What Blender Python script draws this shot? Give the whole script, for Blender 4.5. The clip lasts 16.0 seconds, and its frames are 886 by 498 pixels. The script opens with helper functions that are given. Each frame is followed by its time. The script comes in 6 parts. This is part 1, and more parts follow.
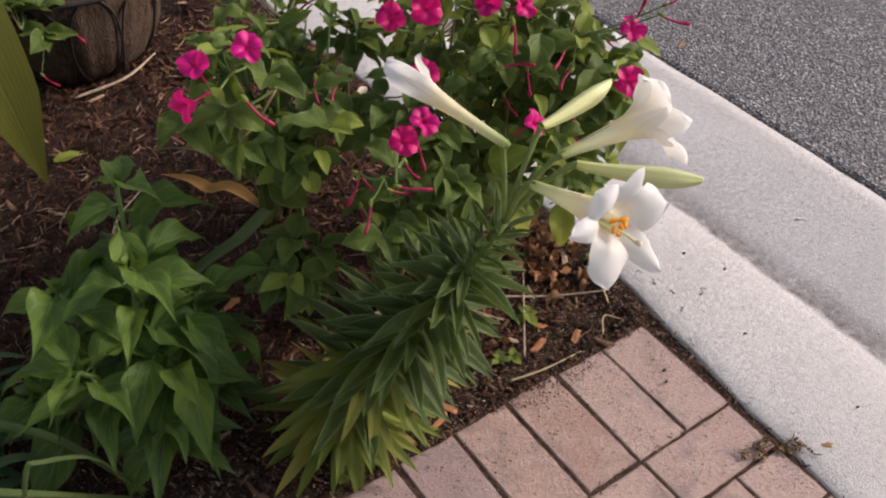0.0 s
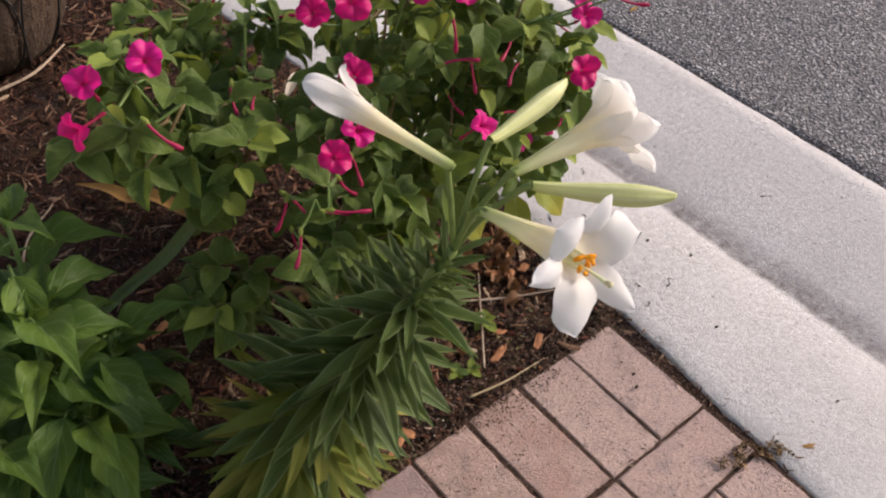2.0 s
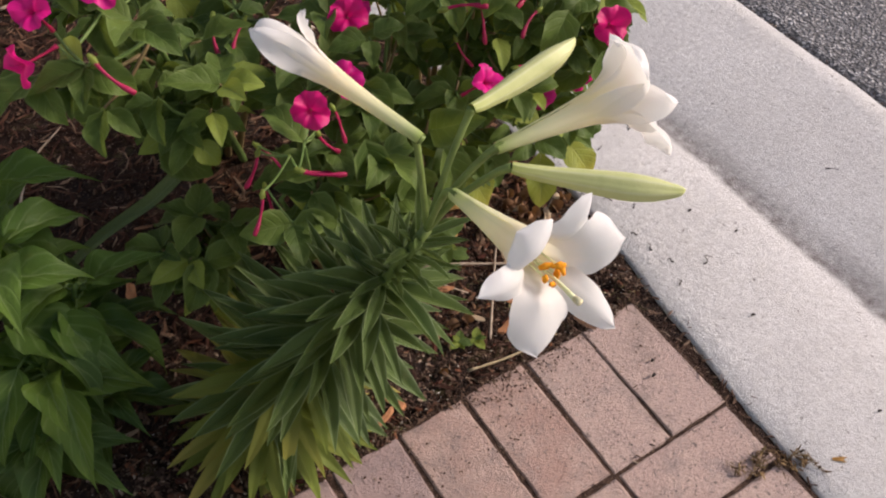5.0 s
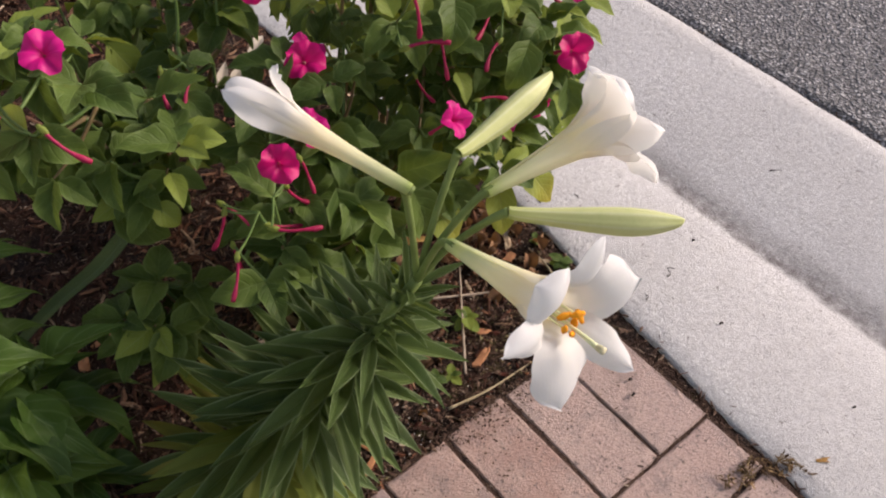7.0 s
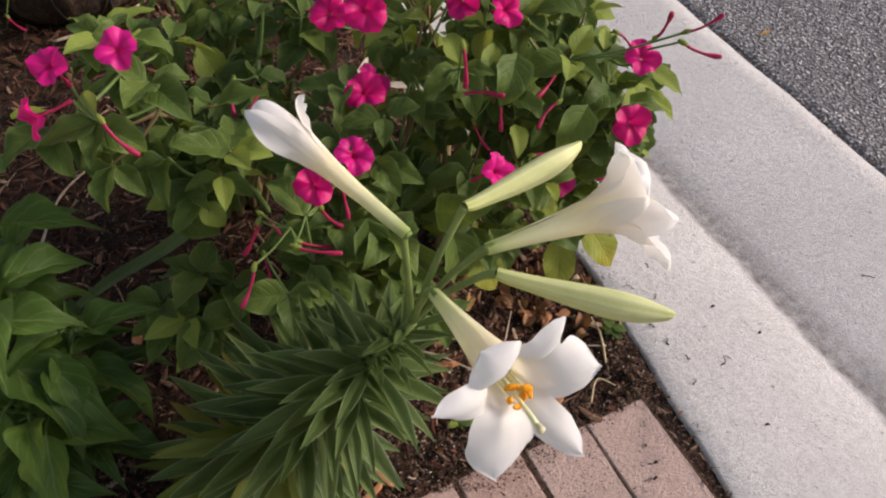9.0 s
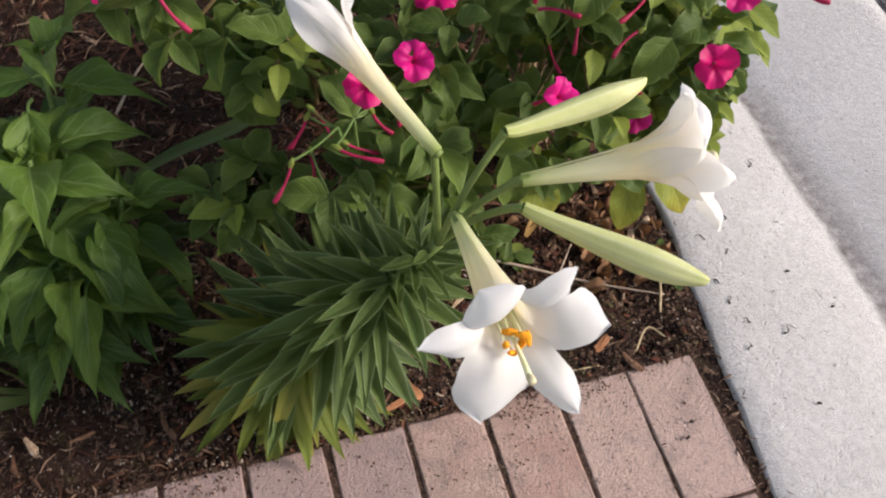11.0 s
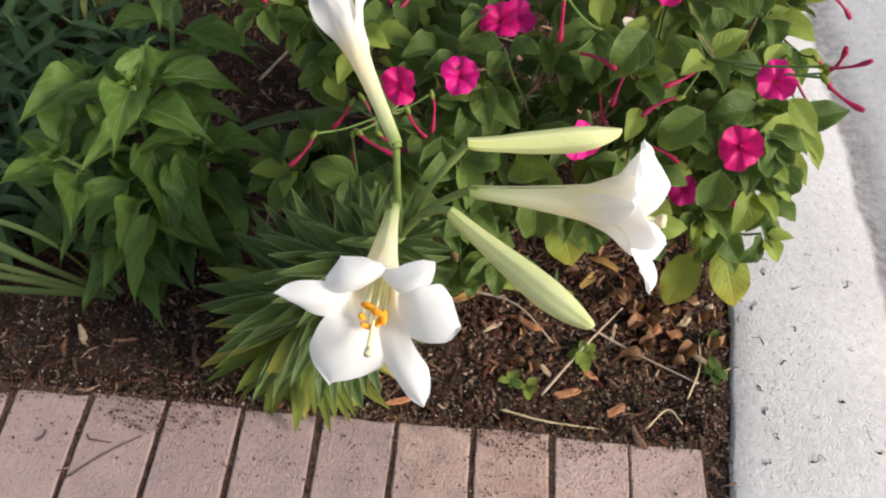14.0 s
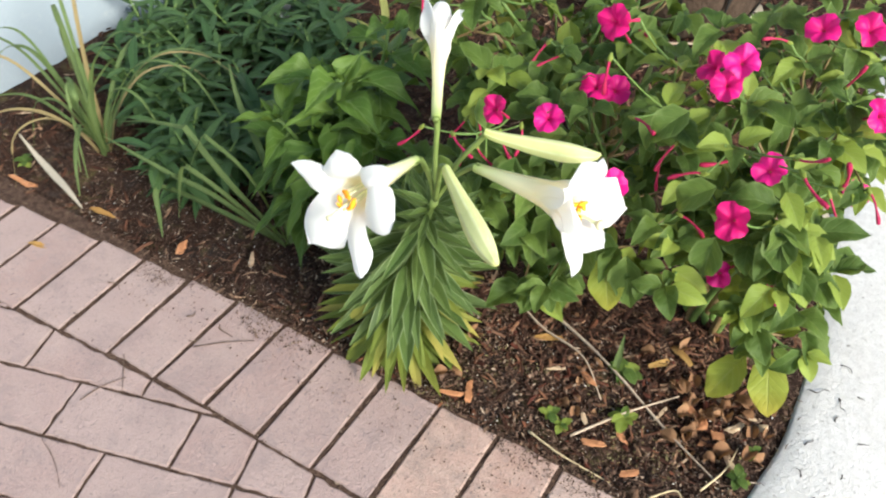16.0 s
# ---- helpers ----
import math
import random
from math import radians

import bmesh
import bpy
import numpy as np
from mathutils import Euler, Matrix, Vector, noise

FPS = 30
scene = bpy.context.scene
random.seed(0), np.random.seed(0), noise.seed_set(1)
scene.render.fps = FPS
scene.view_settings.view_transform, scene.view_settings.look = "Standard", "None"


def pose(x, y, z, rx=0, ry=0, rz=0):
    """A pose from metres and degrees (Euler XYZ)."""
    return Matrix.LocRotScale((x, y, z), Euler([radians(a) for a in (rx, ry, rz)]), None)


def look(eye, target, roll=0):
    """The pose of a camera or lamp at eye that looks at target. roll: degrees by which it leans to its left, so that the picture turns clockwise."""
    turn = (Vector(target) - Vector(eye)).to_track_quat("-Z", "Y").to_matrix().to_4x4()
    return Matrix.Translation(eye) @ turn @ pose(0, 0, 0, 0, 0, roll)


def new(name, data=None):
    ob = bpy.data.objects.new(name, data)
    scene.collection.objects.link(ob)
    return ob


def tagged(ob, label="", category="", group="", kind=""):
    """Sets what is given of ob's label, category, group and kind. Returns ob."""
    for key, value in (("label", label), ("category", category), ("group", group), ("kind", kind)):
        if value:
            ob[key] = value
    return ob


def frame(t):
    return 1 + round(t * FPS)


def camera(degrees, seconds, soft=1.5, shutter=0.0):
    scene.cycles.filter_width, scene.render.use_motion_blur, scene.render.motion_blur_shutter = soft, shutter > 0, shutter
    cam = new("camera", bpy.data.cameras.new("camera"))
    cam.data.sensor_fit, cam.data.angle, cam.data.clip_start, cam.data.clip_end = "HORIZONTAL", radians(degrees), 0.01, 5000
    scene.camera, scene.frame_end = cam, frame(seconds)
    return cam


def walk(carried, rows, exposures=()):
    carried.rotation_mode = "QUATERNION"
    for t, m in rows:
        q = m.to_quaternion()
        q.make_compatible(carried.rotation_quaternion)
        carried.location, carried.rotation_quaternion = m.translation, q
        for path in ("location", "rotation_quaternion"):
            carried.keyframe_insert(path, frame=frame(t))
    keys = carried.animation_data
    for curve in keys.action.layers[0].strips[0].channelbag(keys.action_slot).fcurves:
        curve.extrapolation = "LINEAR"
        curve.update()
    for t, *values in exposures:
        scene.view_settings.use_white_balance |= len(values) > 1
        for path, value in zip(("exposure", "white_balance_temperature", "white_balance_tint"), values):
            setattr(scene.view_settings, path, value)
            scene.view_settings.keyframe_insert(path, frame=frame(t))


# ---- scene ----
cam = camera(54.3, 16.0, 2.1, 0.4)
PATH = [
    (0, (-0.929, -0.615, 1.137), (-0.043, 0.546, -0.229), 3.2),
    (0.5, (-0.884, -0.635, 1.127), (-0.035, 0.54, -0.251), 4.2),
    (1, (-0.863, -0.604, 1.129), (-0.029, 0.531, -0.291), 4.8),
    (1.5, (-0.855, -0.535, 1.119), (0.002, 0.551, -0.326), 4.0),
    (2, (-0.831, -0.507, 1.109), (0.096, 0.535, -0.325), 3.1),
    (2.5, (-0.774, -0.513, 1.098), (0.107, 0.552, -0.347), 2.5),
    (3, (-0.721, -0.53, 1.094), (0.051, 0.588, -0.374), 2.6),
    (3.5, (-0.693, -0.531, 1.081), (0.002, 0.605, -0.411), 2.7),
    (3.7, (-0.682, -0.529, 1.076), (-0.012, 0.605, -0.429), 2.9),
    (5.8, (-0.691, -0.432, 1.064), (0.096, 0.545, -0.494), 2.4),
    (6, (-0.696, -0.424, 1.063), (0.114, 0.548, -0.486), 2.7),
    (6.5, (-0.699, -0.409, 1.063), (0.152, 0.554, -0.47), 3.0),
    (7, (-0.706, -0.406, 1.061), (0.163, 0.548, -0.467), 3.0),
    (7.5, (-0.703, -0.414, 1.063), (0.173, 0.567, -0.443), 2.8),
    (8, (-0.662, -0.433, 1.072), (0.112, 0.604, -0.454), 2.8),
    (8.5, (-0.638, -0.443, 1.071), (0.031, 0.678, -0.443), 2.6),
    (9, (-0.614, -0.459, 1.083), (0.038, 0.698, -0.413), 3.7),
    (9.5, (-0.604, -0.458, 1.078), (0.01, 0.668, -0.456), 4.5),
    (9.7, (-0.597, -0.454, 1.069), (-0.011, 0.659, -0.485), 4.9),
    (11.8, (-0.452, -0.45, 1.064), (-0.263, 0.657, -0.59), 4.9),
    (12, (-0.414, -0.459, 1.067), (-0.295, 0.654, -0.591), 5.3),
    (12.5, (-0.345, -0.476, 1.066), (-0.404, 0.647, -0.588), 5.5),
    (13, (-0.298, -0.475, 1.07), (-0.405, 0.664, -0.57), 6.0),
    (13.5, (-0.338, -0.491, 1.069), (-0.414, 0.682, -0.549), 6.7),
    (14, (-0.354, -0.529, 1.081), (-0.398, 0.686, -0.507), 3.3),
    (14.5, (-0.274, -0.567, 1.093), (-0.482, 0.691, -0.448), 4.0),
    (15, (-0.18, -0.613, 1.109), (-0.674, 0.596, -0.406), 3.2),
    (15.5, (-0.106, -0.664, 1.12), (-0.713, 0.584, -0.321), 1.8),
    (16, (-0.011, -0.706, 1.131), (-0.742, 0.534, -0.258), 1.4),
]
EXPOSURES = [(0.0, 0.24, 6600, 19), (3.0, 0.27, 6600, 19), (7.0, 0.27, 6600, 19), (7.5, 0.25, 6590, 19), (8.0, 0.19, 6580, 19), (8.5, 0.13, 6570, 19), (9.0, 0.22, 6560, 18), (9.5, 0.30, 6550, 18), (12.0, 0.63, 6300, 12), (13.0, 0.88, 6300, 11),
             (13.5, 0.60, 6300, 11), (14.0, 0.54, 6300, 11), (14.5, 0.62, 6300, 11), (15.0, 0.86, 6150, 7), (16.0, 1.06, 6050, 4)]
walk(cam, [(t, look(eye, target, roll)) for t, eye, target, roll in PATH], EXPOSURES)

# ---------------------------------------------------------------- light
SUN_ELEV, SUN_AZ = 28.0, -20.0   # azimuth in degrees from +x towards +y
world = bpy.data.worlds.new("world")
scene.world = world
world.use_nodes = True
wn, wl = world.node_tree.nodes, world.node_tree.links
sky = wn.new("ShaderNodeTexSky")
sky.sky_type, sky.sun_disc = "NISHITA", False
sky.sun_elevation, sky.sun_rotation = radians(SUN_ELEV), radians(90 - SUN_AZ)
sky.air_density, sky.dust_density, sky.ozone_density = 1.0, 1.5, 1.0
wl.new(sky.outputs[0], wn["Background"].inputs[0])
wn["Background"].inputs[1].default_value = 0.114
sun = new("sun", bpy.data.lights.new("sun", "SUN"))
sun.data.energy, sun.data.angle, sun.data.color = 3.8, radians(22), (1.0, 0.90, 0.79)
sd = Vector((math.cos(radians(SUN_AZ)) * math.cos(radians(SUN_ELEV)), math.sin(radians(SUN_AZ)) * math.cos(radians(SUN_ELEV)), math.sin(radians(SUN_ELEV))))
sun.matrix_world = look(sd * 10, (0, 0, 0))

# ---------------------------------------------------------------- materials


class Mat:
    """A node material with a few short ways to add nodes."""

    def __init__(self, name, rough=0.6, spec=0.4):
        self.m = bpy.data.materials.new(name)
        self.m.use_nodes = True
        self.t = self.m.node_tree
        self.b = self.t.nodes["Principled BSDF"]
        self.b.inputs["Roughness"].default_value = rough
        self.b.inputs["Specular IOR Level"].default_value = spec

    def put(self, sock, value):
        if isinstance(value, bpy.types.NodeSocket):
            self.t.links.new(value, sock)
        elif value is not None:
            sock.default_value = (*value, 1.0) if isinstance(value, (tuple, list)) and len(value) == 3 and sock.type == "RGBA" else value

    def node(self, kind, out=0, **ins):
        n = self.t.nodes.new(kind)
        for k, v in ins.items():
            self.put(n.inputs[k.replace("_", " ")], v)
        return n.outputs[out]

    def co(self, which="Object"):
        return self.t.nodes.new("ShaderNodeTexCoord").outputs[which]

    def world_co(self):
        return self.t.nodes.new("ShaderNodeNewGeometry").outputs["Position"]

    def noise(self, co, scale, detail=3.0, rough=0.55, out="Fac"):
        return self.node("ShaderNodeTexNoise", out, Vector=co, Scale=scale, Detail=detail, Roughness=rough)

    def voro(self, co, scale, out="Distance", feature="F1"):
        n = self.t.nodes.new("ShaderNodeTexVoronoi")
        n.feature = feature
        self.put(n.inputs["Vector"], co)
        n.inputs["Scale"].default_value = scale
        return n.outputs[out]

    def ramp(self, fac, *stops):
        n = self.t.nodes.new("ShaderNodeValToRGB")
        e = n.color_ramp.elements
        while len(e) < len(stops):
            e.new(0.5)
        for el, (p, c) in zip(e, stops):
            el.position = p
            el.color = (*c, 1.0) if isinstance(c, (tuple, list)) else (c, c, c, 1.0)
        self.t.links.new(fac, n.inputs[0])
        return n.outputs[0]

    def math(self, op, a, b=0.0, clamp=False):
        n = self.t.nodes.new("ShaderNodeMath")
        n.operation, n.use_clamp = op, clamp
        self.put(n.inputs[0], a)
        self.put(n.inputs[1], b)
        return n.outputs[0]

    def mix(self, fac, a, b, blend="MIX"):
        n = self.t.nodes.new("ShaderNodeMix")
        n.data_type, n.blend_type = "RGBA", blend
        self.put(n.inputs[0], fac)
        self.put(n.inputs[6], a)
        self.put(n.inputs[7], b)
        return n.outputs[2]

    def rand(self):
        return self.t.nodes.new("ShaderNodeObjectInfo").outputs["Random"]

    def island(self):
        return self.t.nodes.new("ShaderNodeNewGeometry").outputs["Random Per Island"]

    def xyz(self, co):
        n = self.t.nodes.new("ShaderNodeSeparateXYZ")
        self.t.links.new(co, n.inputs[0])
        return n.outputs

    def base(self, c):
        self.put(self.b.inputs["Base Color"], c)
        return self

    def rough(self, v):
        self.put(self.b.inputs["Roughness"], v)
        return self

    def bump(self, h, strength=0.4, dist=0.01):
        n = self.t.nodes.new("ShaderNodeBump")
        n.inputs["Strength"].default_value, n.inputs["Distance"].default_value = strength, dist
        self.t.links.new(h, n.inputs["Height"])
        self.t.links.new(n.outputs[0], self.b.inputs["Normal"])
        self.n = n.outputs[0]
        return self

    def thin(self, colour, share):
        """Lets part of the light through, as leaves and petals do."""
        tr = self.t.nodes.new("ShaderNodeBsdfTranslucent")
        self.put(tr.inputs[0], colour)
        mx = self.t.nodes.new("ShaderNodeMixShader")
        mx.inputs[0].default_value = share
        self.t.links.new(self.b.outputs[0], mx.inputs[1])
        self.t.links.new(tr.outputs[0], mx.inputs[2])
        self.t.links.new(mx.outputs[0], self.t.nodes["Material Output"].inputs[0])
        return self


def leaf_mat(name, dark, light, vein, tip=None, rough=0.5, share=0.3, nveins=7.0, vein_amt=0.5, parallel=False, rim=0.0):
    m = Mat(name, rough, 0.2)
    uv = m.xyz(m.co("UV"))
    across = m.math("ABSOLUTE", m.math("SUBTRACT", uv[0], 0.5))
    r = m.rand()
    c = m.mix(r, dark, light)
    c = m.mix(m.math("MULTIPLY", m.noise(m.world_co(), 30.0, 3), 0.6), c, light)
    blotch = m.ramp(m.noise(m.world_co(), 70.0, 4), (0.62, 0.0), (0.75, 1.0))
    c = m.mix(m.math("MULTIPLY", blotch, 0.18), c, (0.20, 0.17, 0.04))
    if tip:
        edge = m.math("MULTIPLY", m.ramp(uv[1], (0.35, 0.0), (1.0, 1.0)), m.ramp(r, (0.35, 0.0), (0.9, 0.9)))
        c = m.mix(edge, c, tip)
    mid = m.ramp(across, (0.012, 1.0), (0.035, 0.0))
    if parallel:
        side = m.ramp(m.math("SINE", m.math("MULTIPLY", across, 90.0)), (0.3, 0.0), (1.0, 0.5))
    else:
        w = m.math("SUBTRACT", m.math("MULTIPLY", uv[1], nveins), m.math("MULTIPLY", across, nveins * 0.75))
        side = m.ramp(m.math("ABSOLUTE", m.math("SUBTRACT", m.math("FRACT", w), 0.5)), (0.01, 0.5), (0.16, 0.0))
    veins = m.math("MAXIMUM", mid, side)
    c = m.mix(m.math("MULTIPLY", veins, vein_amt), c, vein)
    if rim:
        c = m.mix(m.ramp(across, (0.40, 0.0), (0.47, rim)), c, vein)
    m.base(c)
    h = m.math("ADD", m.math("MULTIPLY", veins, -0.9), m.noise(m.world_co(), 160.0, 3))
    m.bump(h, 0.5, 0.002)
    lt = m.mix(0.5, c, (light[0] * 2.2, light[1] * 1.8, light[2] * 0.8))
    return m.thin(lt, share).m


def plain_mat(name, c1, c2, scale=40.0, rough=0.6, bump=0.3, spec=0.3, dist=0.002, rnd=0.0, share=0.0):
    m = Mat(name, rough, spec)
    n = m.noise(m.co("Object"), scale, 5)
    f = m.ramp(n, (0.3, 0.0), (0.7, 1.0))
    c = m.mix(f, c1, c2)
    if rnd:
        c = m.mix(m.math("MULTIPLY", m.rand(), rnd), c, c2)
    m.base(c).bump(n, bump, dist)
    if share:
        m.thin(c, share)
    return m.m


def concrete_mat():
    m = Mat("concrete", 0.85, 0.25)
    p = m.world_co()
    x = m.xyz(p)[0]
    fine = m.noise(p, 230.0, 5, 0.75)
    mid = m.noise(p, 70.0, 5, 0.72)
    big = m.noise(p, 4.0, 3)
    c = m.mix(m.ramp(big, (0.35, 0.0), (0.65, 1.0)), (0.595, 0.577, 0.553), (0.665, 0.648, 0.625))
    c = m.mix(m.ramp(mid, (0.38, 0.0), (0.72, 0.7)), c, (0.47, 0.45, 0.43))
    c = m.mix(m.ramp(fine, (0.52, 0.0), (0.76, 0.5)), c, (0.34, 0.32, 0.305))
    pits = m.ramp(m.noise(p, 105.0, 4, 0.6), (0.63, 0.0), (0.71, 1.0))
    keep = m.ramp(m.noise(p, 25.0, 2), (0.44, 0.1), (0.60, 1.0))
    c = m.mix(m.math("MULTIPLY", m.math("MULTIPLY", pits, keep), 0.75), c, (0.16, 0.13, 0.11))
    # silt left along the flow line of the gutter
    off = m.math("ADD", x, m.math("MULTIPLY", m.noise(p, 9.0, 4), 0.05))
    d = m.math("SUBTRACT", off, 0.340)
    silt = m.math("MULTIPLY", m.ramp(d, (0.0, 0.0), (0.016, 1.0), (0.030, 0.85), (0.085, 0.0)), m.ramp(m.noise(p, 55.0, 4), (0.25, 0.35), (0.7, 1.0)))
    c = m.mix(m.math("MULTIPLY", silt, 0.88), c, (0.10, 0.08, 0.075))
    m.base(c)
    m.bump(m.math("ADD", m.math("ADD", fine, mid), m.math("MULTIPLY", pits, -0.8)), 0.7, 0.004)
    return m.m


def asphalt_mat():
    m = Mat("asphalt", 0.8, 0.35)
    p = m.world_co()
    jit = m.t.nodes.new("ShaderNodeVectorMath")
    jit.operation = "MULTIPLY_ADD"
    tex = m.t.nodes.new("ShaderNodeTexNoise")
    tex.inputs["Scale"].default_value = 60.0
    m.t.links.new(p, tex.inputs["Vector"])
    m.t.links.new(tex.outputs["Color"], jit.inputs[0])
    jit.inputs[1].default_value = (0.012, 0.012, 0.012)
    m.t.links.new(p, jit.inputs[2])
    wp = jit.outputs[0]
    d = m.voro(wp, 135.0)
    cc = m.voro(wp, 135.0, "Color")
    stone = m.ramp(m.xyz(cc)[0], (0.0, (0.12, 0.116, 0.118)), (0.4, (0.22, 0.214, 0.213)), (0.7, (0.36, 0.35, 0.345)), (1.0, (0.62, 0.60, 0.58)))
    gap = m.ramp(d, (0.34, 0.0), (0.66, 1.0))
    c = m.mix(gap, stone, (0.105, 0.101, 0.101))
    c = m.mix(m.ramp(m.noise(p, 6.0, 3), (0.4, 0.0), (0.7, 0.4)), c, (0.17, 0.165, 0.165))
    m.base(c)
    m.bump(m.math("ADD", m.math("MULTIPLY", d, -1.0), m.math("MULTIPLY", m.noise(p, 300.0, 2), 0.3)), 0.9, 0.008)
    return m.m


def brick_mat(name="paver_brick", soiled_shaded=0.0, grey_shaded=0.0):
    m = Mat(name, 0.88, 0.15)
    p = m.world_co()
    r = m.rand()
    c = m.mix(r, (0.415, 0.268, 0.220), (0.510, 0.378, 0.328))
    c = m.mix(m.ramp(m.noise(p, 11.0, 5, 0.65), (0.40, 0.0), (0.68, 0.8)), c, (0.545, 0.410, 0.345))
    c = m.mix(m.ramp(m.noise(p, 330.0, 3, 0.7), (0.52, 0.0), (0.66, 0.6)), c, (0.25, 0.155, 0.125))
    c = m.mix(m.ramp(m.noise(p, 150.0, 3, 0.7), (0.58, 0.0), (0.70, 0.55)), c, (0.62, 0.53, 0.48))
    grey = m.ramp(m.noise(p, 24.0, 5, 0.72), (0.52, 0.0), (0.68, 0.4))
    c = m.mix(grey, c, (0.30, 0.255, 0.24))
    spots = m.math("MULTIPLY", m.ramp(m.noise(p, 150.0, 4, 0.62), (0.58, 0.0), (0.66, 1.0)), m.ramp(m.noise(p, 16.0, 3), (0.40, 0.35), (0.56, 1.0)))
    c = m.mix(m.math("MULTIPLY", spots, 0.9), c, (0.09, 0.07, 0.06))
    dirt = m.ramp(m.noise(p, 6.0, 6, 0.75), (0.48, 0.0), (0.66, 0.6))
    c = m.mix(dirt, c, (0.215, 0.165, 0.15))
    # greyer tone, with the dimness of the left side mixed in
    if grey_shaded:
        c = m.mix(grey_shaded, c, (0.290, 0.222, 0.220))
    # joint soil together with painted shade
    if soiled_shaded:
        c = m.mix(soiled_shaded, c, (0.11, 0.075, 0.06))
    m.base(c)
    m.bump(m.math("ADD", m.noise(p, 330.0, 3, 0.7), m.math("MULTIPLY", m.noise(p, 90.0, 4, 0.75), 1.5)), 0.5, 0.005)
    return m.m


def soil_mat():
    m = Mat("soil", 0.95, 0.1)
    p = m.world_co()
    a = m.noise(p, 35.0, 6, 0.7)
    c = m.mix(m.ramp(a, (0.3, 0.0), (0.7, 1.0)), (0.016, 0.009, 0.007), (0.080, 0.046, 0.033))
    c = m.mix(m.ramp(m.noise(p, 13.0, 5, 0.7), (0.50, 0.0), (0.64, 0.75)), c, (0.040, 0.032, 0.030))
    c = m.mix(m.ramp(m.noise(p, 19.0, 5, 0.7), (0.55, 0.0), (0.68, 0.6)), c, (0.14, 0.12, 0.045))
    c = m.mix(m.ramp(m.noise(p, 220.0, 3, 0.7), (0.58, 0.0), (0.68, 0.85)), c, (0.30, 0.21, 0.15))
    m.base(c)
    m.bump(m.math("ADD", a, m.noise(p, 160.0, 4, 0.7)), 1.0, 0.015)
    return m.m


def sand_mat():
    m = Mat("joint_sand", 0.95, 0.1)
    p = m.world_co()
    a = m.noise(p, 90.0, 5, 0.7)
    c = m.mix(m.ramp(a, (0.3, 0.0), (0.7, 1.0)), (0.038, 0.022, 0.016), (0.145, 0.092, 0.068))
    c = m.mix(m.ramp(m.noise(p, 260.0, 3, 0.7), (0.60, 0.0), (0.72, 0.8)), c, (0.30, 0.21, 0.15))
    m.base(c)
    m.bump(m.math("ADD", a, m.noise(p, 260.0, 4, 0.7)), 1.0, 0.008)
    return m.m


def shard_mat(name, *stops):
    m = Mat(name, 0.9, 0.15)
    c = m.ramp(m.island(), *stops)
    c = m.mix(m.ramp(m.noise(m.world_co(), 160.0, 3), (0.35, 0.0), (0.7, 0.6)), c, (0.05, 0.028, 0.018))
    m.base(c)
    m.bump(m.noise(m.world_co(), 250.0, 3), 0.5, 0.003)
    return m.m


def petal_mat():
    m = Mat("lily_tepal", 0.42, 0.3)
    uv = m.xyz(m.co("UV"))
    across = m.math("ABSOLUTE", m.math("SUBTRACT", uv[0], 0.5))
    c = m.ramp(uv[1], (0.0, (0.36, 0.46, 0.13)), (0.10, (0.66, 0.70, 0.40)), (0.34, (0.90, 0.87, 0.62)), (0.52, (0.92, 0.87, 0.66)), (0.68, (0.88, 0.865, 0.82)), (1.0, (0.86, 0.865, 0.87)))
    rib = m.math("MULTIPLY", m.ramp(across, (0.02, 1.0), (0.09, 0.0)), m.ramp(uv[1], (0.35, 0.5), (0.9, 0.0)))
    c = m.mix(m.math("MULTIPLY", rib, 0.6), c, (0.62, 0.68, 0.35))
    m.base(c)
    lines = m.math("SINE", m.math("MULTIPLY", uv[0], 130.0))
    m.bump(m.math("ADD", m.math("MULTIPLY", lines, 0.02), m.noise(m.co("Object"), 60.0, 3)), 0.22, 0.002)
    lt = m.ramp(uv[1], (0.0, (0.75, 0.80, 0.40)), (0.3, (0.98, 0.94, 0.66)), (0.52, (1.0, 0.91, 0.64)), (0.68, (0.96, 0.91, 0.81)), (1.0, (0.93, 0.92, 0.91)))
    return m.thin(lt, 0.46).m


def bud_mat():
    m = Mat("lily_bud", 0.45, 0.3)
    uv = m.xyz(m.co("UV"))
    c = m.ramp(uv[1], (0.0, (0.40, 0.46, 0.12)), (0.22, (0.60, 0.63, 0.26)), (0.7, (0.66, 0.68, 0.32)), (1.0, (0.58, 0.62, 0.22)))
    lines = m.math("SINE", m.math("MULTIPLY", uv[0], 37.7))
    c = m.mix(m.ramp(lines, (0.55, 0.0), (1.0, 0.45)), c, (0.74, 0.75, 0.48))
    c = m.mix(m.ramp(m.noise(m.co("Object"), 90.0, 4), (0.5, 0.0), (0.75, 0.3)), c, (0.42, 0.50, 0.16))
    m.base(c)
    m.bump(m.math("ADD", lines, m.noise(m.co("Object"), 120.0, 3)), 0.25, 0.002)
    return m.thin((0.6, 0.68, 0.2), 0.15).m


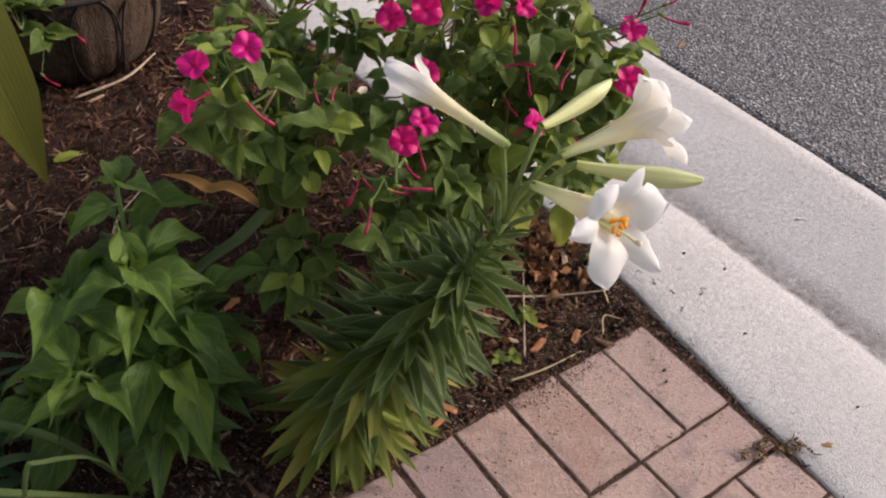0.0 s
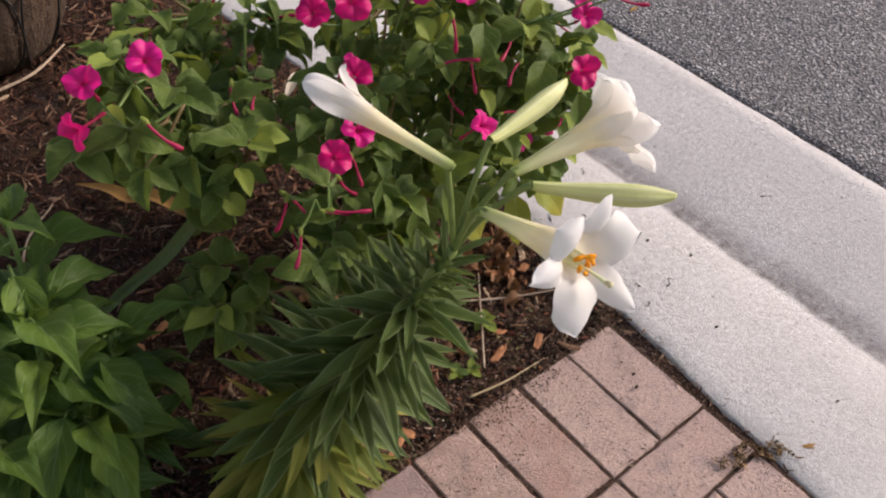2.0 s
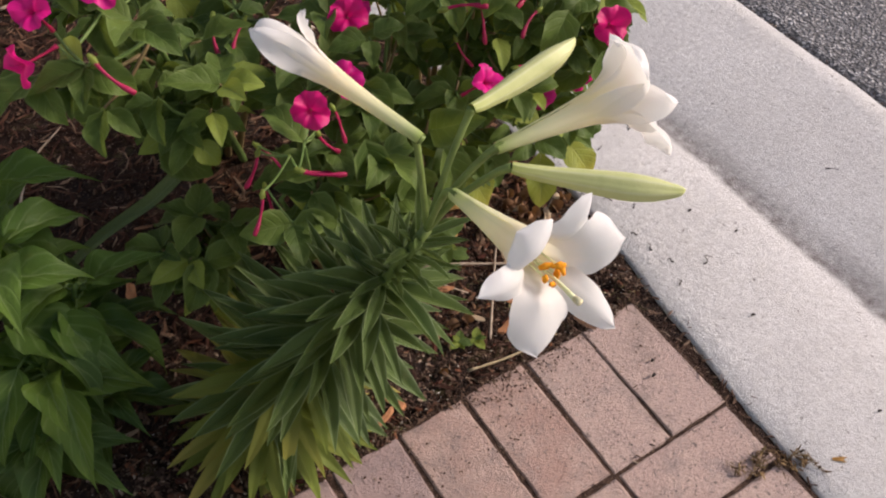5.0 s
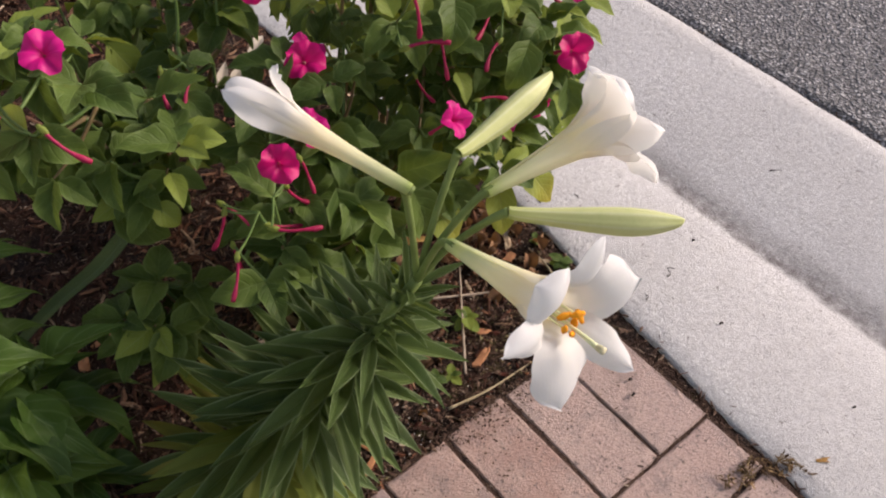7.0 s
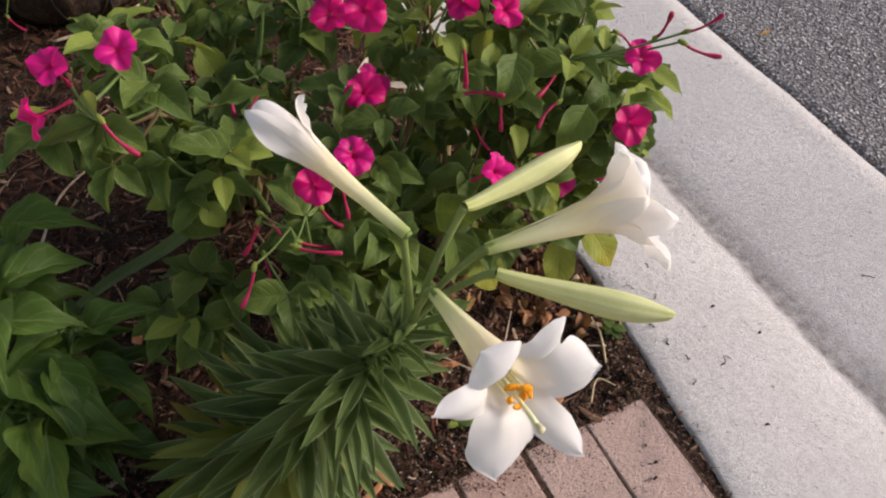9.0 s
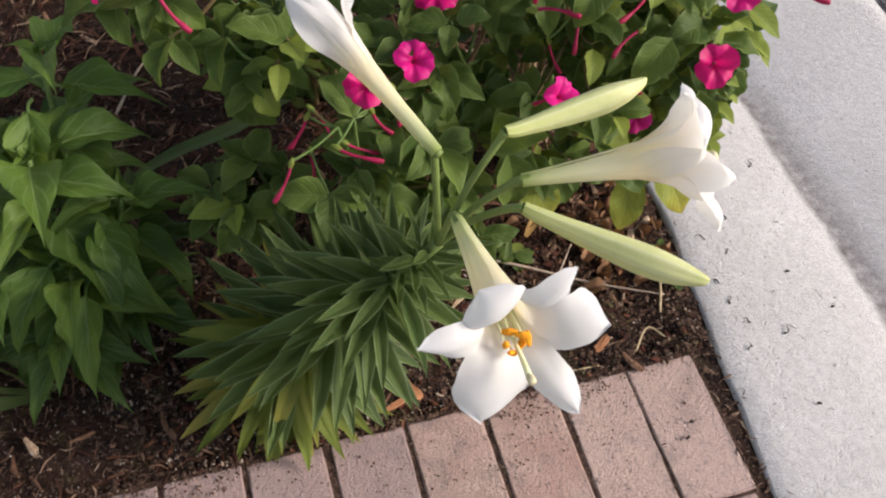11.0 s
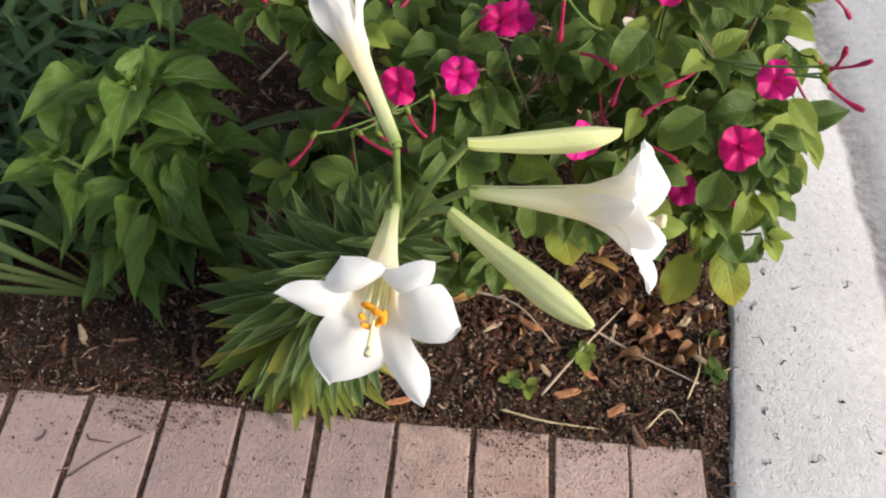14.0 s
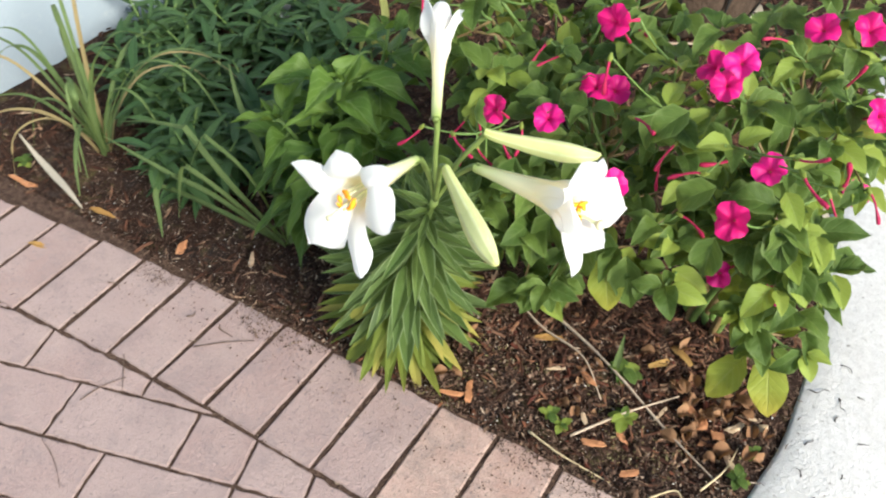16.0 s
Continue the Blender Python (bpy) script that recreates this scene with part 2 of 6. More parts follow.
def pink_mat():
    m = Mat("four_o_clock_petal", 0.5, 0.3)
    uv = m.xyz(m.co("UV"))
    c = m.mix(m.rand(), (0.60, 0.004, 0.145), (0.66, 0.010, 0.235))
    c = m.mix(m.ramp(uv[1], (0.1, 0.8), (0.4, 0.0)), c, (0.50, 0.004, 0.10))
    rays = m.ramp(m.math("ABSOLUTE", m.math("SINE", m.math("MULTIPLY", uv[0], 15.708))), (0.0, 0.5), (0.25, 0.0))
    c = m.mix(m.math("MULTIPLY", rays, 0.5), c, (0.70, 0.016, 0.24))
    m.base(c)
    m.bump(m.noise(m.co("Object"), 150.0, 3), 0.3, 0.002)
    return m.thin((0.85, 0.012, 0.20), 0.3).m


def coir_mat():
    m = Mat("coir_liner", 0.95, 0.1)
    co = m.co("Object")
    n = m.t.nodes.new("ShaderNodeMapping")
    n.inputs["Scale"].default_value = (1.0, 1.0, 0.25)
    m.t.links.new(co, n.inputs[0])
    f = m.noise(n.outputs[0], 120.0, 5, 0.7)
    c = m.mix(m.ramp(f, (0.3, 0.0), (0.7, 1.0)), (0.035, 0.023, 0.016), (0.13, 0.088, 0.06))
    c = m.mix(m.ramp(m.noise(co, 8.0, 3), (0.4, 0.0), (0.65, 0.6)), c, (0.10, 0.075, 0.06))
    m.base(c)
    m.bump(m.math("ADD", f, m.noise(co, 200.0, 3)), 0.9, 0.01)
    return m.m


def wall_mat():
    m = Mat("painted_wall", 0.7, 0.3)
    p = m.world_co()
    c = m.mix(m.ramp(m.noise(p, 3.0, 4), (0.35, 0.0), (0.7, 1.0)), (0.245, 0.29, 0.325), (0.285, 0.33, 0.365))
    c = m.mix(m.ramp(m.noise(p, 40.0, 5), (0.58, 0.0), (0.75, 0.3)), c, (0.40, 0.41, 0.41))
    m.base(c)
    m.bump(m.noise(p, 110.0, 4), 0.35, 0.004)
    return m.m


M_CONC, M_ASPH, M_BRICK, M_SOIL, M_SAND = concrete_mat(), asphalt_mat(), brick_mat(), soil_mat(), sand_mat()
M_SHARD = shard_mat("bark_mulch", (0.0, (0.013, 0.006, 0.004)), (0.45, (0.042, 0.017, 0.011)), (0.78, (0.098, 0.041, 0.024)), (0.93, (0.21, 0.115, 0.070)), (1.0, (0.46, 0.33, 0.22)))
M_CRUMB = shard_mat("soil_crumbs", (0.0, (0.034, 0.022, 0.016)), (0.55, (0.115, 0.068, 0.047)), (0.9, (0.20, 0.13, 0.09)), (1.0, (0.45, 0.35, 0.26)))
# the rim is a paler margin with the folded edge's sky glint painted in
M_LILYLEAF = leaf_mat("lily_leaf", (0.032, 0.066, 0.017), (0.100, 0.152, 0.039), (0.25, 0.32, 0.15), None, 0.40, 0.22, parallel=True, vein_amt=0.24, rim=0.75)
M_LILYOLD = leaf_mat("lily_leaf_ageing", (0.090, 0.138, 0.021), (0.182, 0.218, 0.037), (0.25, 0.28, 0.07), (0.40, 0.32, 0.08), 0.5, 0.28, parallel=True, vein_amt=0.3)
M_FOUR = leaf_mat("four_o_clock_leaf", (0.029, 0.065, 0.014), (0.108, 0.164, 0.031), (0.22, 0.29, 0.10), None, 0.55, 0.30, 5.0, 0.24, rim=0.35)
M_FOURPALE = leaf_mat("four_o_clock_young_leaf", (0.16, 0.23, 0.035), (0.27, 0.34, 0.065), (0.3, 0.36, 0.14), None, 0.5, 0.35, 6.0, 0.4)
M_YELLOW = leaf_mat("yellowing_leaf", (0.16, 0.24, 0.030), (0.27, 0.31, 0.05), (0.36, 0.38, 0.12), (0.42, 0.33, 0.05), 0.5, 0.35, 6.0, 0.4)
# one leaf in two tones: shade below, light above put into the colour
M_BROADSHADED = leaf_mat("broad_leaf", (0.020, 0.054, 0.013), (0.084, 0.146, 0.028), (0.24, 0.33, 0.13), None, 0.46, 0.28, 5.0, 0.42)
M_BROADYOUNGLIT = leaf_mat("fresh_lit_broad_leaf", (0.046, 0.104, 0.019), (0.125, 0.205, 0.036), (0.30, 0.40, 0.16), None, 0.46, 0.32, 5.0, 0.4)
M_STRAP = leaf_mat("strap_leaf", (0.075, 0.128, 0.038), (0.15, 0.21, 0.075), (0.26, 0.33, 0.16), None, 0.5, 0.3, parallel=True)
M_DRYSTRAP = leaf_mat("withered_strap_leaf", (0.20, 0.15, 0.065), (0.34, 0.27, 0.13), (0.38, 0.31, 0.18), None, 0.7, 0.2, parallel=True)
M_OLIVE = leaf_mat("olive_strap_leaf", (0.15, 0.165, 0.030), (0.20, 0.20, 0.045), (0.26, 0.26, 0.09), (0.24, 0.17, 0.03), 0.4, 0.25, parallel=True, vein_amt=0.15)
M_COVER = leaf_mat("ground_cover_leaf", (0.022, 0.060, 0.022), (0.070, 0.125, 0.042), (0.13, 0.18, 0.09), None, 0.45, 0.2, 8.0, 0.35)
M_DEAD = leaf_mat("dead_leaf", (0.3, 0.16, 0.045), (0.44, 0.27, 0.09), (0.28, 0.16, 0.07), (0.30, 0.15, 0.06), 0.8, 0.2, 7.0, 0.4)
M_CURL = leaf_mat("curled_dead_leaf", (0.13, 0.062, 0.030), (0.30, 0.17, 0.09), (0.20, 0.11, 0.06), None, 0.85, 0.12, 7.0, 0.4)
M_PAPER = leaf_mat("bleached_leaf", (0.40, 0.35, 0.28), (0.52, 0.47, 0.38), (0.52, 0.45, 0.33), None, 0.8, 0.2, 9.0, 0.3)
# chamfers and sides darker: joint soil, plus their shade put into the colour
M_RIM = brick_mat("paver_brick_rim", 0.22)
# bricks further left: greyer, and the shade there is put into the colour
M_GREYSHADED, M_GREYSHADEDRIM = brick_mat("grey_shaded_paver_brick", 0.0, 0.60), brick_mat("grey_shaded_paver_brick_rim", 0.25, 0.60)
M_TEPAL, M_BUD, M_PINK, M_COIR, M_WALL = petal_mat(), bud_mat(), pink_mat(), coir_mat(), wall_mat()
M_STEM = plain_mat("green_stem", (0.085, 0.15, 0.035), (0.15, 0.22, 0.06), 60.0, 0.5)
M_PEDICEL = plain_mat("lily_stalk", (0.12, 0.17, 0.04), (0.18, 0.24, 0.065), 60.0, 0.5)
M_REDSTEM = plain_mat("reddish_stem", (0.16, 0.10, 0.045), (0.22, 0.17, 0.07), 60.0, 0.55)
M_TUBE = plain_mat("pink_tube", (0.32, 0.010, 0.050), (0.50, 0.022, 0.105), 120.0, 0.5, share=0.15)
M_ANTHER = plain_mat("orange_pollen", (0.80, 0.28, 0.01), (0.90, 0.40, 0.02), 400.0, 0.9, 0.6)
M_STIGMA = plain_mat("stigma", (0.50, 0.47, 0.26), (0.66, 0.62, 0.42), 200.0, 0.5)
M_FILAMENT = plain_mat("filament", (0.66, 0.70, 0.36), (0.76, 0.78, 0.48), 90.0, 0.5)
M_TWIG = plain_mat("dry_twig", (0.26, 0.18, 0.12), (0.46, 0.37, 0.28), 130.0, 0.9, 0.6, rnd=0.4)
M_DARKTWIG = plain_mat("dark_twig", (0.07, 0.045, 0.035), (0.16, 0.11, 0.085), 130.0, 0.9, 0.5, rnd=0.3)
M_STRAW = plain_mat("straw", (0.42, 0.32, 0.17), (0.58, 0.47, 0.29), 130.0, 0.85, 0.5, rnd=0.4)
M_CHIP = plain_mat("orange_wood_chip", (0.22, 0.080, 0.032), (0.50, 0.235, 0.11), 90.0, 0.85, 0.6, rnd=0.5)
M_PALECHIP = plain_mat("pale_wood_chip", (0.32, 0.21, 0.12), (0.58, 0.45, 0.30), 90.0, 0.85, 0.6, rnd=0.5)
M_BLACKSEED = plain_mat("dark_debris", (0.018, 0.014, 0.012), (0.05, 0.038, 0.03), 200.0, 0.8)
M_WIRE = plain_mat("black_wire", (0.012, 0.012, 0.012), (0.03, 0.028, 0.026), 90.0, 0.5)
M_PURPLE = plain_mat("purple_petal", (0.30, 0.012, 0.34), (0.42, 0.03, 0.45), 90.0, 0.5, share=0.3)
M_WHITE = plain_mat("white_plastic", (0.70, 0.70, 0.70), (0.78, 0.78, 0.78), 60.0, 0.5)
M_GRASS = plain_mat("far_ground", (0.05, 0.08, 0.025), (0.10, 0.12, 0.05), 20.0, 0.9)

# ---------------------------------------------------------------- mesh tools


def mesh_of(name, verts, faces, mat, uvs=None, smooth=True):
    me = bpy.data.meshes.new(name)
    me.from_pydata([tuple(v) for v in verts], [], faces)
    if uvs is not None:
        lay = me.uv_layers.new(name="uv")
        idx = np.empty(len(me.loops), dtype=np.int32)
        me.loops.foreach_get("vertex_index", idx)
        lay.data.foreach_set("uv", np.asarray(uvs, dtype=np.float32)[idx].ravel())
    if smooth:
        me.polygons.foreach_set("use_smooth", [True] * len(me.polygons))
    me.materials.append(mat)
    me.update()
    return me


def thing(name, base, label, category, group="", kind=""):
    """An empty at the base of a thing, to carry its parts."""
    ob = new(name)
    ob.location = base
    ob.empty_display_size = 0.02
    return tagged(ob, label, category, group, kind)


def origin_of(ob):
    p = Vector(ob.location)
    while ob.parent:
        ob = ob.parent
        p = p + Vector(ob.location)
    return p


def part(name, me, parent, m=None, label=""):
    """A mesh as one object under a thing (or a part that is only shifted). m: its pose in the world."""
    ob = new(name, me)
    ob.parent = parent
    ob.matrix_basis = Matrix.Translation(-origin_of(parent)) @ (m if m is not None else Matrix.Identity(4))
    return tagged(ob, label)


def solid(name, me, m, label, category, group="", kind=""):
    ob = new(name, me)
    ob.matrix_basis = m
    return tagged(ob, label, category, group, kind)


def aim(pos, along, up=(0, 0, 1), size=1.0, wide=1.0, thick=1.0):
    """The pose of a leaf at pos: +y along it, +z its face towards up."""
    y = Vector(along).normalized()
    u = Vector(up)
    x = y.cross(u)
    if x.length < 1e-4:
        x = y.cross(Vector((1, 0.3, 0.2)))
    x.normalize()
    z = x.cross(y)
    m = Matrix((x, y, z)).transposed().to_4x4()
    return Matrix.Translation(pos) @ m @ Matrix.Diagonal((size * wide, size, size * thick, 1))


def glide(points, n):
    """n + 1 points on a smooth curve through the points."""
    p = [Vector(q) for q in points]
    p = [p[0] * 2 - p[1]] + p + [p[-1] * 2 - p[-2]]
    out = []
    segs = len(p) - 3
    for k in range(n + 1):
        s = min(k / n * segs, segs - 1e-6)
        i, f = int(s), s - int(s)
        a, b, c, d = p[i:i + 4]
        out.append(0.5 * (2 * b + (c - a) * f + (2 * a - 5 * b + 4 * c - d) * f * f + (3 * b - a - 3 * c + d) * f ** 3))
    return out


def tube(name, points, radii, mat, n=14, sides=7, wobble=0.0):
    """A round stem through points, its radius gliding through radii, closed at both ends."""
    pts = glide(points, n)
    verts, faces, uvs = [], [], []
    side = None
    for k, p in enumerate(pts):
        t = (pts[min(k + 1, n)] - pts[max(k - 1, 0)]).normalized()
        if side is None:
            side = t.cross(Vector((0.3, 0.9, 0.1)))
        side = (side - t * side.dot(t)).normalized()
        other = t.cross(side)
        s = k / n * (len(radii) - 1)
        i = min(int(s), len(radii) - 2)
        r = radii[i] + (radii[i + 1] - radii[i]) * (s - i)
        r *= 1 + wobble * noise.noise(p * 90)
        for j in range(sides):
            a = 2 * math.pi * j / sides
            verts.append(p + (side * math.cos(a) + other * math.sin(a)) * r)
            uvs.append((j / sides, k / n))
    for k in range(n):
        for j in range(sides):
            a, b = k * sides + j, k * sides + (j + 1) % sides
            faces.append((a, b, b + sides, a + sides))
    verts += [pts[0], pts[-1]]
    uvs += [(0, 0), (0, 1)]
    for j in range(sides):
        faces.append((len(verts) - 2, (j + 1) % sides, j))
        faces.append((len(verts) - 1, n * sides + j, n * sides + (j + 1) % sides))
    return mesh_of(name, verts, faces, mat, uvs)


def blade(name, width, bend, fold, wave, seed, mat, ny=10, nx=6, twist=0.0, lobes=0.0, crease=0.0):
    """A leaf of length 1 along +y: width(v) gives its half width, bend its droop in degrees, fold the rise of its edges."""
    rng = random.Random(seed)
    ph = rng.uniform(0, 6.28)
    verts, faces, uvs = [], [], []
    y = z = 0.0
    for k in range(ny + 1):
        v = k / ny
        if k:
            a = radians(bend) * (v - 0.5 / ny) ** 1.2
            y += math.cos(a) / ny
            z -= math.sin(a) / ny
        w = width(v)
        tw = radians(twist) * v
        for j in range(nx + 1):
            u = j / nx * 2 - 1
            x = u * w
            h = fold * abs(x) ** 1.25 * 1.4 - abs(u) ** 3 * w * 0.12 + crease * abs(x)
            h += wave * w * u * u * math.sin(v * 11 + ph + (1.7 if u > 0 else 0)) + wave * 0.25 * w * math.sin(v * 23 + u * 5 + ph)
            back = lobes * abs(u) * max(0.0, 0.25 - v) * 1.6
            a = radians(bend) * v ** 1.2
            verts.append((x * math.cos(tw) - h * math.sin(tw), y - back + h * math.sin(a), z + (h * math.cos(tw) + x * math.sin(tw)) * math.cos(a)))
            uvs.append((j / nx, v))
    for k in range(ny):
        for j in range(nx):
            a = k * (nx + 1) + j
            faces.append((a, a + 1, a + nx + 2, a + nx + 1))
    return mesh_of(name, verts, faces, mat, uvs)


def ovate(w, peak=0.32, point=1.0):
    """Half width of an egg-shaped leaf with its widest place at peak and a drawn-out tip."""
    def f(v):
        if v < peak:
            return w * math.sqrt(max(0.0, 1 - ((peak - v) / peak) ** 2)) * 0.98 + 0.004
        s = (v - peak) / (1 - peak)
        return w * max(0.0, 1 - s) ** (0.78 * point) * (1 + 0.42 * s) + 0.002
    return f


def lance(w, peak=0.35):
    def f(v):
        if v < peak:
            return w * (0.45 + 0.55 * math.sin(v / peak * math.pi / 2))
        return w * max(0.0, 1 - ((v - peak) / (1 - peak)) ** 1.8) + 0.002
    return f


def long_leaf(name, points, widths, up, mat, n=22, fold=0.35):
    """A strap leaf along a curve in the world, its half width gliding through widths."""
    pts = glide(points, n)
    up = Vector(up)
    verts, faces, uvs = [], [], []
    for k, p in enumerate(pts):
        t = (pts[min(k + 1, n)] - pts[max(k - 1, 0)]).normalized()
        x = t.cross(up).normalized()
        z = x.cross(t)
        s = k / n * (len(widths) - 1)
        i = min(int(s), len(widths) - 2)
        w = widths[i] + (widths[i + 1] - widths[i]) * (s - i)
        for u in (-1, -0.5, 0, 0.5, 1):
            verts.append(p + x * (u * w) + z * (fold * abs(u) * w))
            uvs.append((u / 2 + 0.5, k / n))
    for k in range(n):
        for j in range(4):
            a = k * 5 + j
            faces.append((a, a + 1, a + 6, a + 5))
    return mesh_of(name, verts, faces, mat, uvs)


def noisy(x, y, s, a):
    return a * noise.noise(Vector((x * s, y * s, 3.7)))


# ---------------------------------------------------------------- ground, kerb, road, wall
EDGE = [(-3.0, -0.03), (-0.45, -0.006), (-0.21, 0.008), (-0.05, 0.026), (0.08, 0.040), (0.25, 0.056), (0.40, 0.052), (0.86, -0.012), (1.45, -0.05), (3.0, -0.10), (9.0, -0.20)]


def edge_x(y):
    """Where the bed meets the kerb."""
    k = 0
    while k < len(EDGE) - 2 and y > EDGE[k + 1][0]:
        k += 1
    (y0, x0), (y1, x1) = EDGE[k], EDGE[k + 1]
    f = max(0.0, min(1.0, (y - y0) / (y1 - y0)))
    return x0 + (x1 - x0) * f * f * (3 - 2 * f) + noisy(0.3, y, 12.0, 0.003)


def bed_z(x, y):
    rise = 0.028 * max(0.0, min(1.0, (y - 0.02) / 0.5)) * max(0.0, min(1.0, (0.05 - x) / 0.25))
    rise += 0.005 * max(0.0, min(1.0, (x + 0.05) / 0.06)) * max(0.0, min(1.0, (y + 0.01) / 0.04))
    return -0.012 + rise + noisy(x, y, 9.0, 0.010) + noisy(x, y, 34.0, 0.005)


def sheet(name, x0, x1, y0, y1, nx, ny, z, mat):
    verts = [(x0 + (x1 - x0) * i / nx, y0 + (y1 - y0) * j / ny, 0) for j in range(ny + 1) for i in range(nx + 1)]
    verts = [(x, y, z(x, y)) for x, y, _ in verts]
    faces = [(j * (nx + 1) + i, j * (nx + 1) + i + 1, (j + 1) * (nx + 1) + i + 1, (j + 1) * (nx + 1) + i) for j in range(ny) for i in range(nx)]
    return mesh_of(name, verts, faces, mat)


solid("ground", sheet("ground", -60, 60, -60, 60, 24, 24, lambda x, y: -0.16, M_GRASS), Matrix(), "wide dull green ground round the place", "ground", kind="structure")
solid("planting_bed", sheet("planting_bed", -1.80, 0.065, -0.015, 3.4, 150, 260, bed_z, M_SOIL), Matrix(), "dark brown soil of a mulched planting bed", "soil", kind="structure")
solid("paver_sand", sheet("paver_sand", -1.9, -0.003, -2.6, 0.004, 200, 200, lambda x, y: -0.0024 + noisy(x, y, 70.0, 0.0012), M_SAND), Matrix(), "dark sandy soil filling the paver joints", "soil", kind="structure")


def kerb_profile():
    return [(0.030, -0.16), (0.030, -0.007), (0.0318, -0.0015), (0.037, 0.0012), (0.07, 0.003), (0.13, 0.000), (0.20, -0.007), (0.275, -0.019), (0.315, -0.032),
            (0.335, -0.038), (0.357, -0.035), (0.395, -0.028), (0.46, -0.021), (0.56, -0.015), (0.66, -0.012), (0.704, -0.013), (0.709, -0.018), (0.710, -0.16)]


def kerb(y0, y1, n):
    prof = kerb_profile()
    verts, faces = [], []
    for k in range(n + 1):
        y = y0 + (y1 - y0) * k / n
        for i, (x, z) in enumerate(prof):
            dx = (edge_x(y) - 0.030) * max(0.0, 1 - max(0.0, x - 0.044) / 0.2) + (noisy(x, y, 14.0, 0.003) if i > 13 else 0.0)
            verts.append((x + dx + noisy(9.1, y, 1.3, 0.006), y, z + (noisy(x, y, 6.0, 0.0015) if 0 < i < 17 else 0)))
    m = len(prof)
    for k in range(n):
        for i in range(m - 1):
            a = k * m + i
            faces.append((a, a + 1, a + m + 1, a + m))
    return mesh_of("kerb", verts, faces, M_CONC)


solid("kerb_joint_soil", sheet("kerb_joint_soil", -0.003, 0.05, -2.6, 0.0, 8, 300, lambda x, y: -0.005 + noisy(x, y, 50.0, 0.004), M_SOIL), Matrix(), "dark soil in the joint between pavers and kerb", "soil", kind="structure")
solid("kerb", kerb(-3.0, 9.0, 480), Matrix(), "pale grey concrete kerb with a shallow gutter line", "kerb", kind="structure")


def road_z(x, y):
    near = max(0.0, 1 - (x - 0.70) / 0.03)
    return -0.014 - 0.020 * near + noisy(x, y, 25.0, 0.002) + noisy(x, y, 70.0, 0.003)


road = sheet("road", 0.690, 3.2, -1.0, 3.6, 250, 400, road_z, M_ASPH)
solid("road", road, Matrix(), "grey asphalt road with coarse pale aggregate", "road", kind="structure")
solid("road_beyond", sheet("road_beyond", 0.75, 7.0, -8, 12, 10, 10, lambda x, y: -0.03, M_ASPH), Matrix(), "grey asphalt road going on", "road", kind="structure")


def box(name, a, b, mat, bevel=0.0, seg=1):
    bm = bmesh.new()
    bmesh.ops.create_cube(bm, size=1.0)
    for v in bm.verts:
        v.co = Vector([(a[i] + b[i]) / 2 + v.co[i] * (b[i] - a[i]) for i in range(3)])
    if bevel:
        bmesh.ops.bevel(bm, geom=bm.edges[:], offset=bevel, segments=seg, affect="EDGES")
    me = bpy.data.meshes.new(name)
    bm.to_mesh(me)
    bm.free()
    me.materials.append(mat)
    return me


wall_m = Matrix.Translation((-1.728, 0.19, 0)) @ Matrix.Rotation(radians(-5.4), 4, "Z")
solid("wall_west", box("wall_west", (-0.2, -5.0, -0.15), (0.0, 6.0, 2.7), M_WALL, 0.004), wall_m, "pale blue-white painted house wall", "wall", kind="structure")

# ---------------------------------------------------------------- lily
R = random.Random(11)
LILY_LEAVES = [blade("lily_leaf", lance(0.086 + 0.008 * (i % 3), 0.42), -8 + 8 * (i % 4), 0.0, 0.10, i, M_LILYLEAF, 11, 8, twist=(-14, 12, 0)[i % 3], crease=0.75 + 0.15 * (i % 3)) for i in range(8)]
LILY_OLD = [blade("lily_leaf_old", lance(0.070 + 0.008 * (i % 3), 0.46), 12 + 14 * (i % 3), 0.0, 0.15, 40 + i, M_LILYOLD, 10, 6, twist=(-20, 15, 5)[i % 3], crease=0.5) for i in range(5)]

# along the flower's axis and out from it, in metres
CLOSED = [(0, 0.0046), (0.02, 0.0053), (0.045, 0.0058), (0.07, 0.0074), (0.093, 0.0099), (0.112, 0.0121), (0.128, 0.0128), (0.142, 0.0119), (0.152, 0.0098), (0.158, 0.0061), (0.16, 0.0009)]


def flare(along, out, roll, opened):
    """The profile of an open tepal: the tube, then one smooth sweep outward and back that ends at the given place. opened: how wide the throat is."""
    wide = 1 + 0.25 * opened
    a, b = Vector((.112, .0162 * wide)), Vector((.129, .0185 * wide))
    d = Vector((along, out))
    c = Vector((along + roll, .0220 + (out - .0220) * (0.40 + 10 * roll)))
    sweep = []
    for k in range(1, 10):
        f = k / 9
        q = a * (1 - f) ** 3 + b * 3 * f * (1 - f) ** 2 + c * 3 * f * f * (1 - f) + d * f ** 3
        sweep.append((q.x, q.y))
    return [(0, .0050), (.02, .0062), (.045, .0085), (.072, .0116), (.095, .0140 * wide), (.112, .0162 * wide)] + sweep


LIP = [(0, 0.0048), (0.02, 0.0055), (0.045, 0.006), (0.07, 0.0076), (0.093, 0.0102), (0.11, 0.0125), (0.12, 0.0142), (0.128, 0.0174), (0.134, 0.0218), (0.1365, 0.0256), (0.136, 0.028), (0.133, 0.0298)]
